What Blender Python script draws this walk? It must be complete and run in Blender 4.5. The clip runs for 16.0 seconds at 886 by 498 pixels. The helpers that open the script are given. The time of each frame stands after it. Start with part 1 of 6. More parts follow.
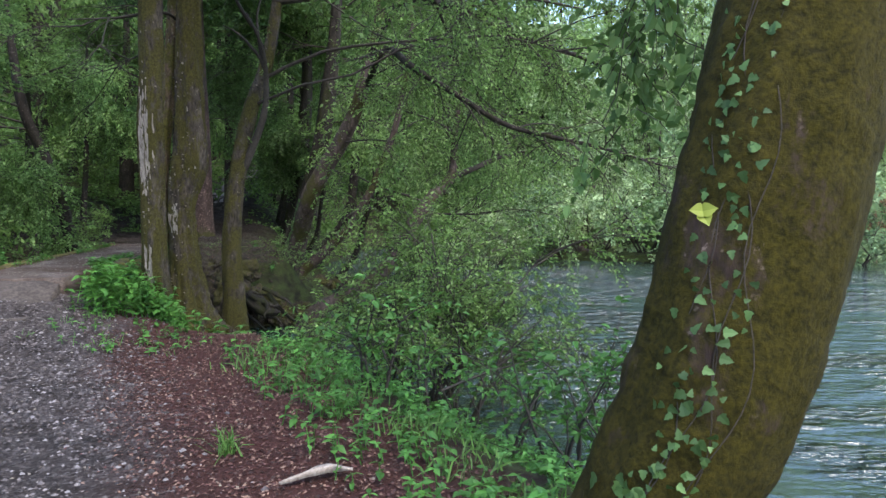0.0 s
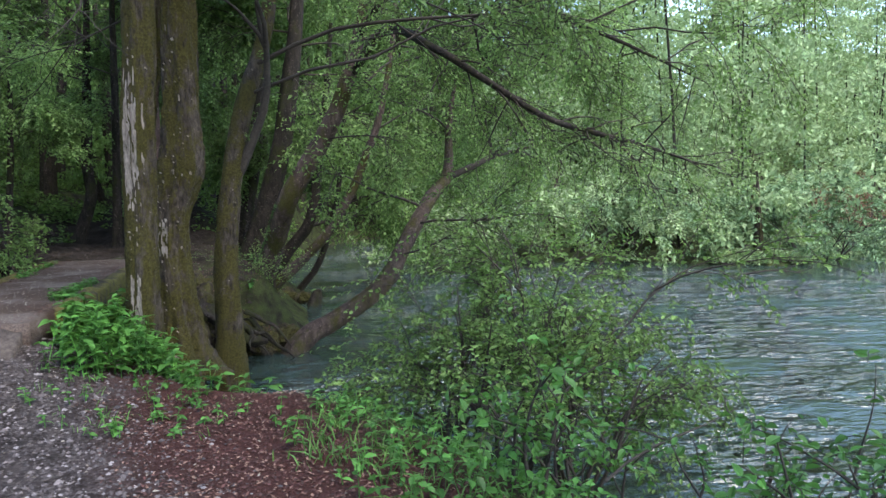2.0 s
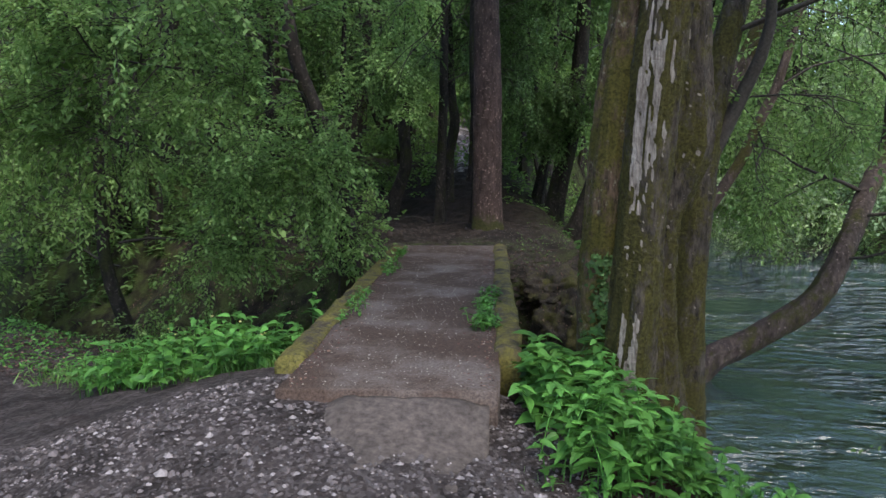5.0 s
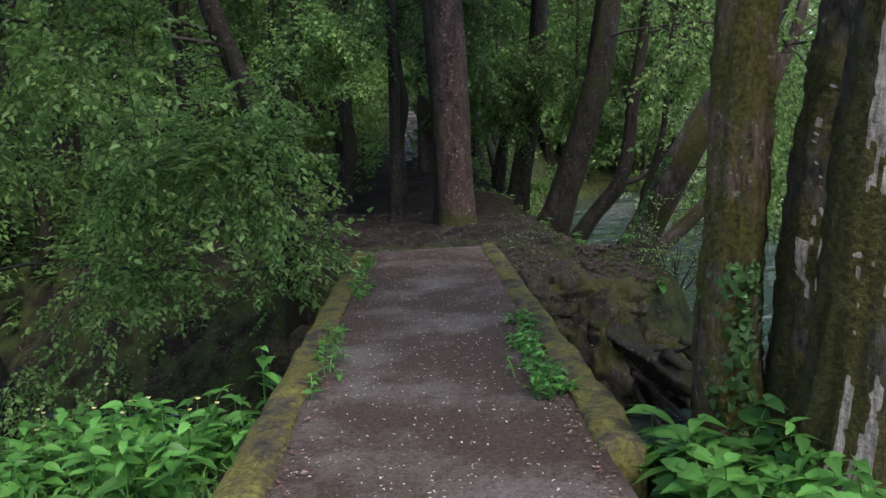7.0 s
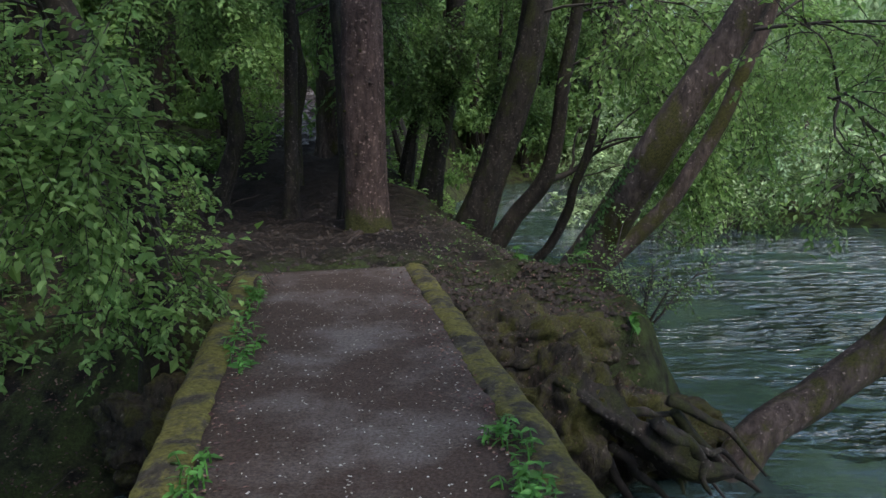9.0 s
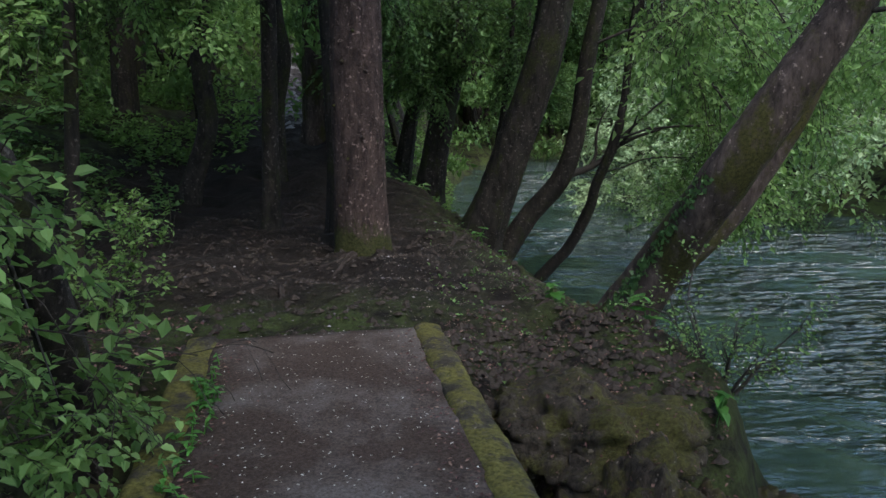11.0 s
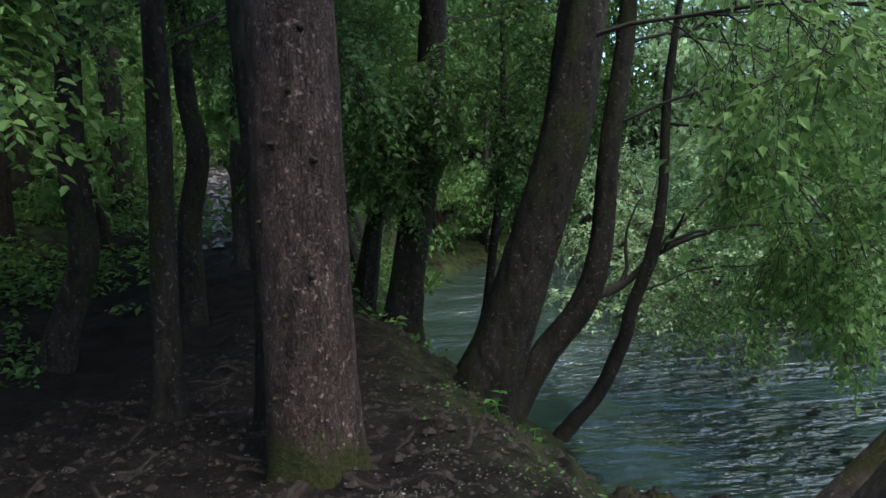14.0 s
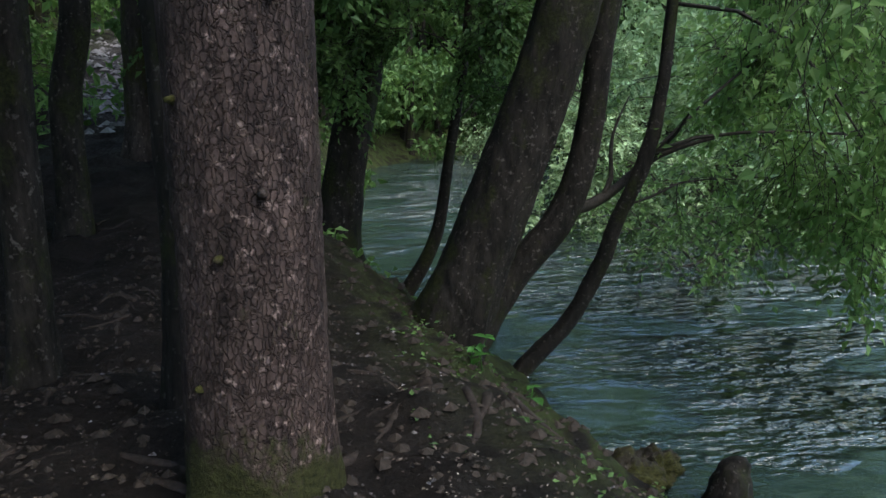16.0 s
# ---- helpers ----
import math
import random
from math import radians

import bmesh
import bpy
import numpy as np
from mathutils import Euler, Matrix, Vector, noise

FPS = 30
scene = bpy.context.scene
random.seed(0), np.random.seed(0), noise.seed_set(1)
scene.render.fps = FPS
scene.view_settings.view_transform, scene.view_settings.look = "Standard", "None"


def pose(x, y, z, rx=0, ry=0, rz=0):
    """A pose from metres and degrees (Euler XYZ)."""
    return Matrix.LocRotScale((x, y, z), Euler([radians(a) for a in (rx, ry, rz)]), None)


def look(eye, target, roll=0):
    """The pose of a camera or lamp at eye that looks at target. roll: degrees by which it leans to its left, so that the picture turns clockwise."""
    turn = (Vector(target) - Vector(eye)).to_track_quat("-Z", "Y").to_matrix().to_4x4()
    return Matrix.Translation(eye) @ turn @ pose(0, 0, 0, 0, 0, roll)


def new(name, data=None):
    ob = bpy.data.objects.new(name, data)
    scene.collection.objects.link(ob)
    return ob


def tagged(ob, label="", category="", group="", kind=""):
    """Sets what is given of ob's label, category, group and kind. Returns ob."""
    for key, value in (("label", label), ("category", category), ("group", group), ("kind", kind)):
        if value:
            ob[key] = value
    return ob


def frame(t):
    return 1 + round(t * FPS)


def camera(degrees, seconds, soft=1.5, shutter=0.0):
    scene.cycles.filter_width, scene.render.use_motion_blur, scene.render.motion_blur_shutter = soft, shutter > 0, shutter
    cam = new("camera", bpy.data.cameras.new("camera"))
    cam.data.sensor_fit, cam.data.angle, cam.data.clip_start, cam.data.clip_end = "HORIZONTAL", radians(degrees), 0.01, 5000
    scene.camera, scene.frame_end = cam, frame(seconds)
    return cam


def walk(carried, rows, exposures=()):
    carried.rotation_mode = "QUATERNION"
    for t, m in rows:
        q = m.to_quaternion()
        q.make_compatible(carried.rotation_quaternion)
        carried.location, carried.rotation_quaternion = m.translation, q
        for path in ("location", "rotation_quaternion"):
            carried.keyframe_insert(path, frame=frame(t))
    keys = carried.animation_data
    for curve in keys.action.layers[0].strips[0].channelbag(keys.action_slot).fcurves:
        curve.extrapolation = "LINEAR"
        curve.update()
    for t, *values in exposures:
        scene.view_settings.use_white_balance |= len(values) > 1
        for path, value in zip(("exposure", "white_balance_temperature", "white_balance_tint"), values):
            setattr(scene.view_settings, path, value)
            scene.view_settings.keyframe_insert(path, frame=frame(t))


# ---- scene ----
cam = camera(59.6, 16.0)
PATH = [
    (0, (1.398, -0.114, 1.047), (1.246, 1.876, 0.912), -0.8),
    (0.5, (0.977, 0.413, 1.109), (0.867, 2.404, 0.958), -2),
    (1, (0.465, 0.877, 1.176), (0.386, 2.870, 1.035), -1.8),
    (1.5, (0.031, 1.365, 1.217), (0.121, 3.358, 1.072), -1.6),
    (2, (-0.462, 1.899, 1.266), (-0.394, 3.892, 1.111), -1.4),
    (2.5, (-0.928, 2.386, 1.319), (-0.940, 4.379, 1.151), -1),
    (3, (-1.363, 2.878, 1.391), (-1.531, 4.862, 1.207), -1.9),
    (3.5, (-1.905, 3.336, 1.432), (-2.253, 5.296, 1.235), -1),
    (4, (-2.313, 3.809, 1.444), (-2.750, 5.747, 1.216), -0.7),
    (4.5, (-2.779, 4.316, 1.489), (-3.327, 6.223, 1.235), -1.4),
    (4.7, (-3.000, 4.523, 1.525), (-3.539, 6.433, 1.281), -0.6),
    (6.8, (-4.334, 6.907, 1.380), (-4.700, 8.857, 1.125), -3.1),
    (7, (-4.419, 7.125, 1.369), (-4.768, 9.076, 1.099), -3.1),
    (7.5, (-4.541, 7.669, 1.365), (-4.790, 9.633, 1.083), -1.8),
    (8, (-4.676, 8.248, 1.338), (-4.881, 10.212, 1.019), -1.1),
    (8.2, (-4.756, 8.468, 1.344), (-4.892, 10.441, 1.044), -0.6),
    (10.3, (-5.179, 10.477, 1.653), (-5.234, 12.436, 1.253), -1.1),
    (10.5, (-5.216, 10.680, 1.665), (-5.286, 12.638, 1.260), -1.3),
    (11, (-5.261, 11.149, 1.767), (-5.312, 13.107, 1.360), -0.7),
    (11.5, (-5.260, 11.732, 1.787), (-5.321, 13.712, 1.509), -1.3),
    (12, (-5.375, 12.305, 1.769), (-5.383, 14.292, 1.546), -1.3),
    (12.5, (-5.409, 12.920, 1.742), (-5.350, 14.910, 1.556), -1.6),
    (13, (-5.541, 13.514, 1.737), (-5.452, 15.506, 1.584), -2.2),
    (13.5, (-5.605, 14.132, 1.728), (-5.485, 16.123, 1.589), -2.5),
    (14, (-5.710, 14.736, 1.739), (-5.628, 16.728, 1.586), -2.9),
    (14.5, (-5.793, 15.251, 1.752), (-5.648, 17.237, 1.566), -2.8),
    (15, (-5.824, 15.740, 1.732), (-5.626, 17.713, 1.472), -2.4),
    (15.5, (-5.997, 16.131, 1.696), (-5.700, 18.070, 1.304), -1),
    (16, (-6.103, 16.501, 1.669), (-5.791, 18.429, 1.240), -0.2),
]
LIGHT = [(0, 2.1, 6420, 9), (3, 2.12, 6420, 9), (4.5, 1.9, 6450, 9), (7.5, 1.86, 6560, 9), (11, 1.62, 6200, 6), (16, 1.72, 6120, 3)]
walk(cam, [(t, look(eye, target, roll)) for t, eye, target, roll in PATH], LIGHT)

# ---- light ----
world = bpy.data.worlds.new("sky")
scene.world = world
world.use_nodes = True
sky = world.node_tree.nodes.new("ShaderNodeTexSky")
sky.sky_type, sky.sun_disc = "NISHITA", False
sky.sun_elevation, sky.sun_rotation = radians(54), radians(143)
sky.dust_density, sky.air_density = 1.2, 1.0
back = world.node_tree.nodes["Background"]
world.node_tree.links.new(sky.outputs[0], back.inputs["Color"])
back.inputs["Strength"].default_value = 0.15
sun_data = bpy.data.lights.new("sun", "SUN")
sun_data.energy, sun_data.angle, sun_data.color = 1.0, radians(30), (1.0, 0.95, 0.86)
sun_ob = new("sun", sun_data)
sun_ob.matrix_world = look((18, -24, 42), (0, 0, 0))

rng = np.random.default_rng(7)
rnd = random.Random(11)


# ---- materials ----
def nodes_of(name):
    mat = bpy.data.materials.new(name)
    mat.use_nodes = True
    nt = mat.node_tree
    return mat, nt, nt.nodes["Principled BSDF"]


def put(nt, kind, **values):
    n = nt.nodes.new(kind)
    for key, value in values.items():
        if key in n.inputs:
            n.inputs[key].default_value = value
    return n


def tex(nt, kind, scale, detail=4.0, stretch=(1, 1, 1), rough=0.6):
    """A noise or voronoi texture in world metres, stretched."""
    co = nt.nodes.new("ShaderNodeTexCoord")
    mp = nt.nodes.new("ShaderNodeMapping")
    mp.inputs["Scale"].default_value = stretch
    nt.links.new(co.outputs["Object"], mp.inputs["Vector"])
    n = nt.nodes.new(kind)
    n.inputs["Scale"].default_value = scale
    if "Detail" in n.inputs:
        n.inputs["Detail"].default_value = detail
    if "Roughness" in n.inputs:
        n.inputs["Roughness"].default_value = rough
    nt.links.new(mp.outputs[0], n.inputs["Vector"])
    return n


def ramp(nt, source, stops):
    n = nt.nodes.new("ShaderNodeValToRGB")
    while len(n.color_ramp.elements) < len(stops):
        n.color_ramp.elements.new(0.5)
    for e, (p, c) in zip(n.color_ramp.elements, stops):
        e.position = p
        e.color = (*c, 1) if isinstance(c, tuple) else (c, c, c, 1)
    nt.links.new(source, n.inputs["Fac"])
    return n


def blend(nt, fac, a, b):
    n = nt.nodes.new("ShaderNodeMix")
    n.data_type = "RGBA"
    for sock, value in ((n.inputs["Factor"], fac), (n.inputs["A"], a), (n.inputs["B"], b)):
        if isinstance(value, tuple):
            sock.default_value = (*value, 1)
        elif isinstance(value, (int, float)):
            sock.default_value = value
        else:
            nt.links.new(value, sock)
    return n.outputs["Result"]


def bump(nt, bsdf, height, strength, distance):
    n = put(nt, "ShaderNodeBump", Strength=strength, Distance=distance)
    nt.links.new(height, n.inputs["Height"])
    nt.links.new(n.outputs[0], bsdf.inputs["Normal"])


def leaf_material(name, dark, light, glow=0.4, rough=0.55):
    mat, nt, b = nodes_of(name)
    geo = nt.nodes.new("ShaderNodeNewGeometry")
    r = ramp(nt, geo.outputs["Random Per Island"], [(0.0, dark), (0.75, light), (1.0, tuple(min(1, c * 1.5) for c in light))])
    patch = tex(nt, "ShaderNodeTexNoise", 0.9, 3)
    p = ramp(nt, patch.outputs["Fac"], [(0.3, 0.72), (0.7, 1.2)])
    mul = nt.nodes.new("ShaderNodeVectorMath")
    mul.operation = "MULTIPLY"
    nt.links.new(r.outputs[0], mul.inputs[0])
    nt.links.new(p.outputs[0], mul.inputs[1])
    nt.links.new(mul.outputs[0], b.inputs["Base Color"])
    b.inputs["Roughness"].default_value = rough
    b.inputs["Specular IOR Level"].default_value = 0.35
    tr = nt.nodes.new("ShaderNodeBsdfTranslucent")
    warm = blend(nt, 0.5, mul.outputs[0], (0.13, 0.2, 0.04))
    nt.links.new(warm, tr.inputs["Color"])
    mx = nt.nodes.new("ShaderNodeMixShader")
    mx.inputs["Fac"].default_value = glow
    nt.links.new(b.outputs[0], mx.inputs[1])
    nt.links.new(tr.outputs[0], mx.inputs[2])
    nt.links.new(mx.outputs[0], nt.nodes["Material Output"].inputs["Surface"])
    return mat


def bark_material(name, dark, light, moss, moss_at=0.5, lichen=0.0, scale=1.0, flake=False, peel=False, moss_scale=1.7, foot=None, relief=0.012):
    mat, nt, b = nodes_of(name)
    grain = tex(nt, "ShaderNodeTexNoise", 9 * scale, 8, (1.8, 1.8, 0.5), 0.72)
    col = ramp(nt, grain.outputs["Fac"], [(0.36, dark), (0.64, light)]).outputs[0]
    height = grain.outputs["Fac"]
    if flake:
        v = tex(nt, "ShaderNodeTexVoronoi", 30, 0, (1.5, 1.5, 0.75))
        v.feature = "DISTANCE_TO_EDGE"
        bend = tex(nt, "ShaderNodeTexNoise", 16, 4)
        shift = nt.nodes.new("ShaderNodeVectorMath")
        shift.operation = "MULTIPLY_ADD"
        nt.links.new(bend.outputs["Color"], shift.inputs[0])
        shift.inputs[1].default_value = (0.07, 0.07, 0.07)
        source = v.inputs["Vector"].links[0].from_socket
        nt.links.new(source, shift.inputs[2])
        nt.links.new(shift.outputs[0], v.inputs["Vector"])
        edge = ramp(nt, v.outputs["Distance"], [(0.0, 0.0), (0.12, 1.0)])
        warp = tex(nt, "ShaderNodeTexNoise", 10, 5)
        soft = ramp(nt, v.outputs["Distance"], [(0.0, 0.74), (0.09, 1.0)])
        col = blend(nt, soft.outputs[0], tuple(c * 0.7 for c in dark), col)
        mul = put(nt, "ShaderNodeMath")
        mul.operation = "MULTIPLY"
        nt.links.new(edge.outputs[0], mul.inputs[0])
        nt.links.new(warp.outputs["Fac"], mul.inputs[1])
        height = mul.outputs[0]
    if lichen:
        sp = tex(nt, "ShaderNodeTexNoise", 23, 3)
        k = ramp(nt, sp.outputs["Fac"], [(0.66 - 0.08 * lichen, 0.0), (0.7, 1.0)])
        col = blend(nt, k.outputs[0], col, tuple(min(0.3, 2.2 * c + 0.03) for c in light))
    blot = tex(nt, "ShaderNodeTexNoise", 4.5, 5, (1, 1, 0.45), 0.7)
    shade = ramp(nt, blot.outputs["Fac"], [(0.35, 0.55), (0.65, 1.25)])
    vm = nt.nodes.new("ShaderNodeVectorMath")
    vm.operation = "MULTIPLY"
    nt.links.new(col, vm.inputs[0])
    nt.links.new(shade.outputs[0], vm.inputs[1])
    col = vm.outputs[0]
    big = tex(nt, "ShaderNodeTexNoise", moss_scale, 8, (1, 1, 0.6), 0.75)
    level = big.outputs["Fac"]
    if foot:
        where = nt.nodes.new("ShaderNodeTexCoord")
        xyz = nt.nodes.new("ShaderNodeSeparateXYZ")
        nt.links.new(where.outputs["Object"], xyz.inputs[0])
        rise = nt.nodes.new("ShaderNodeMapRange")
        for key, value in (("From Min", foot + 0.5), ("From Max", foot), ("To Min", 0.0), ("To Max", 0.28)):
            rise.inputs[key].default_value = value
        nt.links.new(xyz.outputs[2], rise.inputs["Value"])
        more = nt.nodes.new("ShaderNodeMath")
        nt.links.new(rise.outputs[0], more.inputs[0])
        nt.links.new(level, more.inputs[1])
        level = more.outputs[0]
    m = ramp(nt, level, [(moss_at - 0.04, 0.0), (moss_at + 0.05, 1.0)])
    fine = tex(nt, "ShaderNodeTexNoise", 42, 5, rough=0.7)
    mcol = ramp(nt, fine.outputs["Fac"], [(0.36, tuple(c * 0.4 for c in moss)), (0.64, tuple(c * 1.2 for c in moss))]).outputs[0]
    col = blend(nt, m.outputs[0], col, mcol)
    if peel:
        at = nt.nodes.new("ShaderNodeAttribute")
        at.attribute_name = "bare"
        edge_noise = tex(nt, "ShaderNodeTexNoise", 17, 7, (1.5, 1.5, 0.4), 0.75)
        add = nt.nodes.new("ShaderNodeMath")
        add.operation = "ADD"
        nt.links.new(at.outputs["Fac"], add.inputs[0])
        nt.links.new(edge_noise.outputs["Fac"], add.inputs[1])
        k = ramp(nt, add.outputs[0], [(0.96, 0.0), (1.08, 1.0)])
        wood = tex(nt, "ShaderNodeTexNoise", 26, 6, (2, 2, 0.2), 0.7)
        wcol = ramp(nt, wood.outputs["Fac"], [(0.3, (0.07, 0.052, 0.04)), (0.68, (0.46, 0.39, 0.34))])
        col = blend(nt, k.outputs[0], col, wcol.outputs[0])
    nt.links.new(col, b.inputs["Base Color"])
    b.inputs["Roughness"].default_value = 0.9
    b.inputs["Specular IOR Level"].default_value = 0.2
    mossy_height = blend(nt, m.outputs[0], height, fine.outputs["Fac"])
    bump(nt, b, mossy_height, 1.0, relief)
    return mat


def plain_material(name, dark, light, scale=20.0, rough=0.85, strength=0.4, distance=0.01, stretch=(1, 1, 1)):
    mat, nt, b = nodes_of(name)
    n = tex(nt, "ShaderNodeTexNoise", scale, 6, stretch, 0.65)
    wide = tex(nt, "ShaderNodeTexNoise", scale * 0.12, 4)
    c = ramp(nt, n.outputs["Fac"], [(0.3, dark), (0.7, light)])
    w = ramp(nt, wide.outputs["Fac"], [(0.3, 0.75), (0.7, 1.15)])
    mul = nt.nodes.new("ShaderNodeVectorMath")
    mul.operation = "MULTIPLY"
    nt.links.new(c.outputs[0], mul.inputs[0])
    nt.links.new(w.outputs[0], mul.inputs[1])
    nt.links.new(mul.outputs[0], b.inputs["Base Color"])
    b.inputs["Roughness"].default_value = rough
    b.inputs["Specular IOR Level"].default_value = 0.25
    bump(nt, b, n.outputs["Fac"], strength, distance)
    return mat


def island_material(name, stops, rough=0.85):
    mat, nt, b = nodes_of(name)
    geo = nt.nodes.new("ShaderNodeNewGeometry")
    c = ramp(nt, geo.outputs["Random Per Island"], stops)
    n = tex(nt, "ShaderNodeTexNoise", 90, 3)
    k = ramp(nt, n.outputs["Fac"], [(0.3, 0.75), (0.7, 1.15)])
    mul = nt.nodes.new("ShaderNodeVectorMath")
    mul.operation = "MULTIPLY"
    nt.links.new(c.outputs[0], mul.inputs[0])
    nt.links.new(k.outputs[0], mul.inputs[1])
    nt.links.new(mul.outputs[0], b.inputs["Base Color"])
    b.inputs["Roughness"].default_value = rough
    return mat


def ground_material():
    mat, nt, b = nodes_of("woodland_ground")
    at = nt.nodes.new("ShaderNodeAttribute")
    at.attribute_name = "zone"
    sep = nt.nodes.new("ShaderNodeSeparateColor")
    nt.links.new(at.outputs["Color"], sep.inputs[0])
    fine = tex(nt, "ShaderNodeTexNoise", 34, 8, rough=0.75)
    mid = tex(nt, "ShaderNodeTexNoise", 3.2, 6)
    soil = ramp(nt, fine.outputs["Fac"], [(0.3, (0.011, 0.008, 0.007)), (0.68, (0.034, 0.025, 0.021))]).outputs[0]
    damp = ramp(nt, mid.outputs["Fac"], [(0.35, 0.55), (0.65, 1.2)]).outputs[0]
    mul = nt.nodes.new("ShaderNodeVectorMath")
    mul.operation = "MULTIPLY"
    nt.links.new(soil, mul.inputs[0])
    nt.links.new(damp, mul.inputs[1])
    v = tex(nt, "ShaderNodeTexVoronoi", 42, 0)
    pebble = ramp(nt, v.outputs["Color"], [(0.1, (0.04, 0.031, 0.029)), (0.6, (0.105, 0.085, 0.082)), (1.0, (0.2, 0.172, 0.168))]).outputs[0]
    gravel = blend(nt, ramp(nt, mid.outputs["Fac"], [(0.35, 0.25), (0.6, 0.8)]).outputs[0], mul.outputs[0], pebble)
    litter = ramp(nt, fine.outputs["Fac"], [(0.3, (0.035, 0.017, 0.014)), (0.7, (0.11, 0.044, 0.037))]).outputs[0]
    green = ramp(nt, fine.outputs["Fac"], [(0.3, (0.022, 0.03, 0.01)), (0.7, (0.085, 0.11, 0.03))]).outputs[0]
    col = blend(nt, sep.outputs[0], mul.outputs[0], gravel)
    col = blend(nt, sep.outputs[1], col, litter)
    patch = nt.nodes.new("ShaderNodeMath")
    patch.operation = "MULTIPLY"
    nt.links.new(sep.outputs[2], patch.inputs[0])
    nt.links.new(ramp(nt, mid.outputs["Fac"], [(0.38, 0.0), (0.58, 1.0)]).outputs[0], patch.inputs[1])
    col = blend(nt, patch.outputs[0], col, green)
    nt.links.new(col, b.inputs["Base Color"])
    b.inputs["Roughness"].default_value = 0.85
    b.inputs["Specular IOR Level"].default_value = 0.15
    bump(nt, b, fine.outputs["Fac"], 1.0, 0.05)
    return mat


def water_material():
    mat, nt, b = nodes_of("river_water")
    b.inputs["Base Color"].default_value = (0.03, 0.05, 0.044, 1)
    b.inputs["Roughness"].default_value = 0.03
    b.inputs["IOR"].default_value = 1.5
    b.inputs["Specular IOR Level"].default_value = 1.0
    a = tex(nt, "ShaderNodeTexNoise", 1.7, 2, (0.9, 1.9, 1), 0.5)
    c = tex(nt, "ShaderNodeTexNoise", 5.5, 3, (0.8, 1.6, 1), 0.55)
    low = nt.nodes.new("ShaderNodeMath")
    low.operation = "MULTIPLY"
    nt.links.new(a.outputs["Fac"], low.inputs[0])
    low.inputs[1].default_value = 0.8
    add = nt.nodes.new("ShaderNodeMath")
    add.operation = "MULTIPLY_ADD"
    nt.links.new(c.outputs["Fac"], add.inputs[0])
    add.inputs[1].default_value = 0.28
    nt.links.new(low.outputs[0], add.inputs[2])
    calm = tex(nt, "ShaderNodeTexNoise", 0.45, 2, (1, 1.5, 1))
    k = ramp(nt, calm.outputs["Fac"], [(0.44, 0.1), (0.62, 2.0)])
    mean = nt.nodes.new("ShaderNodeMath")
    mean.operation = "SUBTRACT"
    nt.links.new(add.outputs[0], mean.inputs[0])
    mean.inputs[1].default_value = 0.54
    shore = nt.nodes.new("ShaderNodeAttribute")
    shore.attribute_name = "open_water"
    lee = nt.nodes.new("ShaderNodeMath")
    lee.operation = "MULTIPLY"
    nt.links.new(k.outputs[0], lee.inputs[0])
    nt.links.new(shore.outputs["Fac"], lee.inputs[1])
    scale_up = nt.nodes.new("ShaderNodeMath")
    scale_up.operation = "MULTIPLY"
    nt.links.new(mean.outputs[0], scale_up.inputs[0])
    nt.links.new(lee.outputs[0], scale_up.inputs[1])
    bump(nt, b, scale_up.outputs[0], 1.0, 1.7)
    return mat


LEAF_FRESH = leaf_material("fresh_leaf", (0.076, 0.152, 0.036), (0.19, 0.305, 0.088), 0.52)
LEAF_MID = leaf_material("green_leaf", (0.046, 0.1, 0.027), (0.12, 0.2, 0.06), 0.42)
LEAF_DEEP = leaf_material("deep_leaf", (0.014, 0.042, 0.012), (0.04, 0.095, 0.026), 0.3)
LEAF_GREY = leaf_material("willow_leaf", (0.11, 0.18, 0.08), (0.2, 0.3, 0.15), 0.35)
# far-shore leaves: open sunlight and haze are put into this pale colour
LEAF_SUNLIT = leaf_material("sunlit_leaf", (0.25, 0.35, 0.16), (0.42, 0.53, 0.28), 0.5)
LEAF_AIRY = leaf_material("airy_bough_leaf", (0.118, 0.222, 0.062), (0.26, 0.395, 0.13), 0.6)
LEAF_NETTLE = leaf_material("nettle_leaf", (0.04, 0.115, 0.02), (0.09, 0.23, 0.045), 0.35, 0.45)
LEAF_IVY = leaf_material("ivy_leaf", (0.028, 0.062, 0.016), (0.07, 0.13, 0.036), 0.15, 0.55)
LEAF_RED = leaf_material("dry_russet_leaf", (0.1, 0.045, 0.03), (0.24, 0.12, 0.075), 0.25)
GRASS = leaf_material("grass_blade", (0.05, 0.12, 0.025), (0.13, 0.24, 0.06), 0.35)
BARK_MOSSY = bark_material("mossy_bark", (0.027, 0.018, 0.012), (0.175, 0.116, 0.08), (0.1, 0.086, 0.02), 0.49, 0.9, 1.6, moss_scale=4.5, relief=0.035)
BARK_PEELED = bark_material("peeling_mossy_bark", (0.012, 0.009, 0.007), (0.105, 0.083, 0.068), (0.072, 0.062, 0.016), 0.465, 0.15, 1.5, peel=True, moss_scale=4.2, relief=0.045)
BARK_OLIVE = bark_material("olive_moss_bark", (0.02, 0.012, 0.011), (0.06, 0.039, 0.029), (0.034, 0.027, 0.002), 0.385, 0.3, moss_scale=3.4, relief=0.007)
BARK_DARK = bark_material("dark_bark", (0.009, 0.007, 0.006), (0.036, 0.028, 0.023), (0.028, 0.029, 0.009), 0.55, 0.85, moss_scale=2.5)
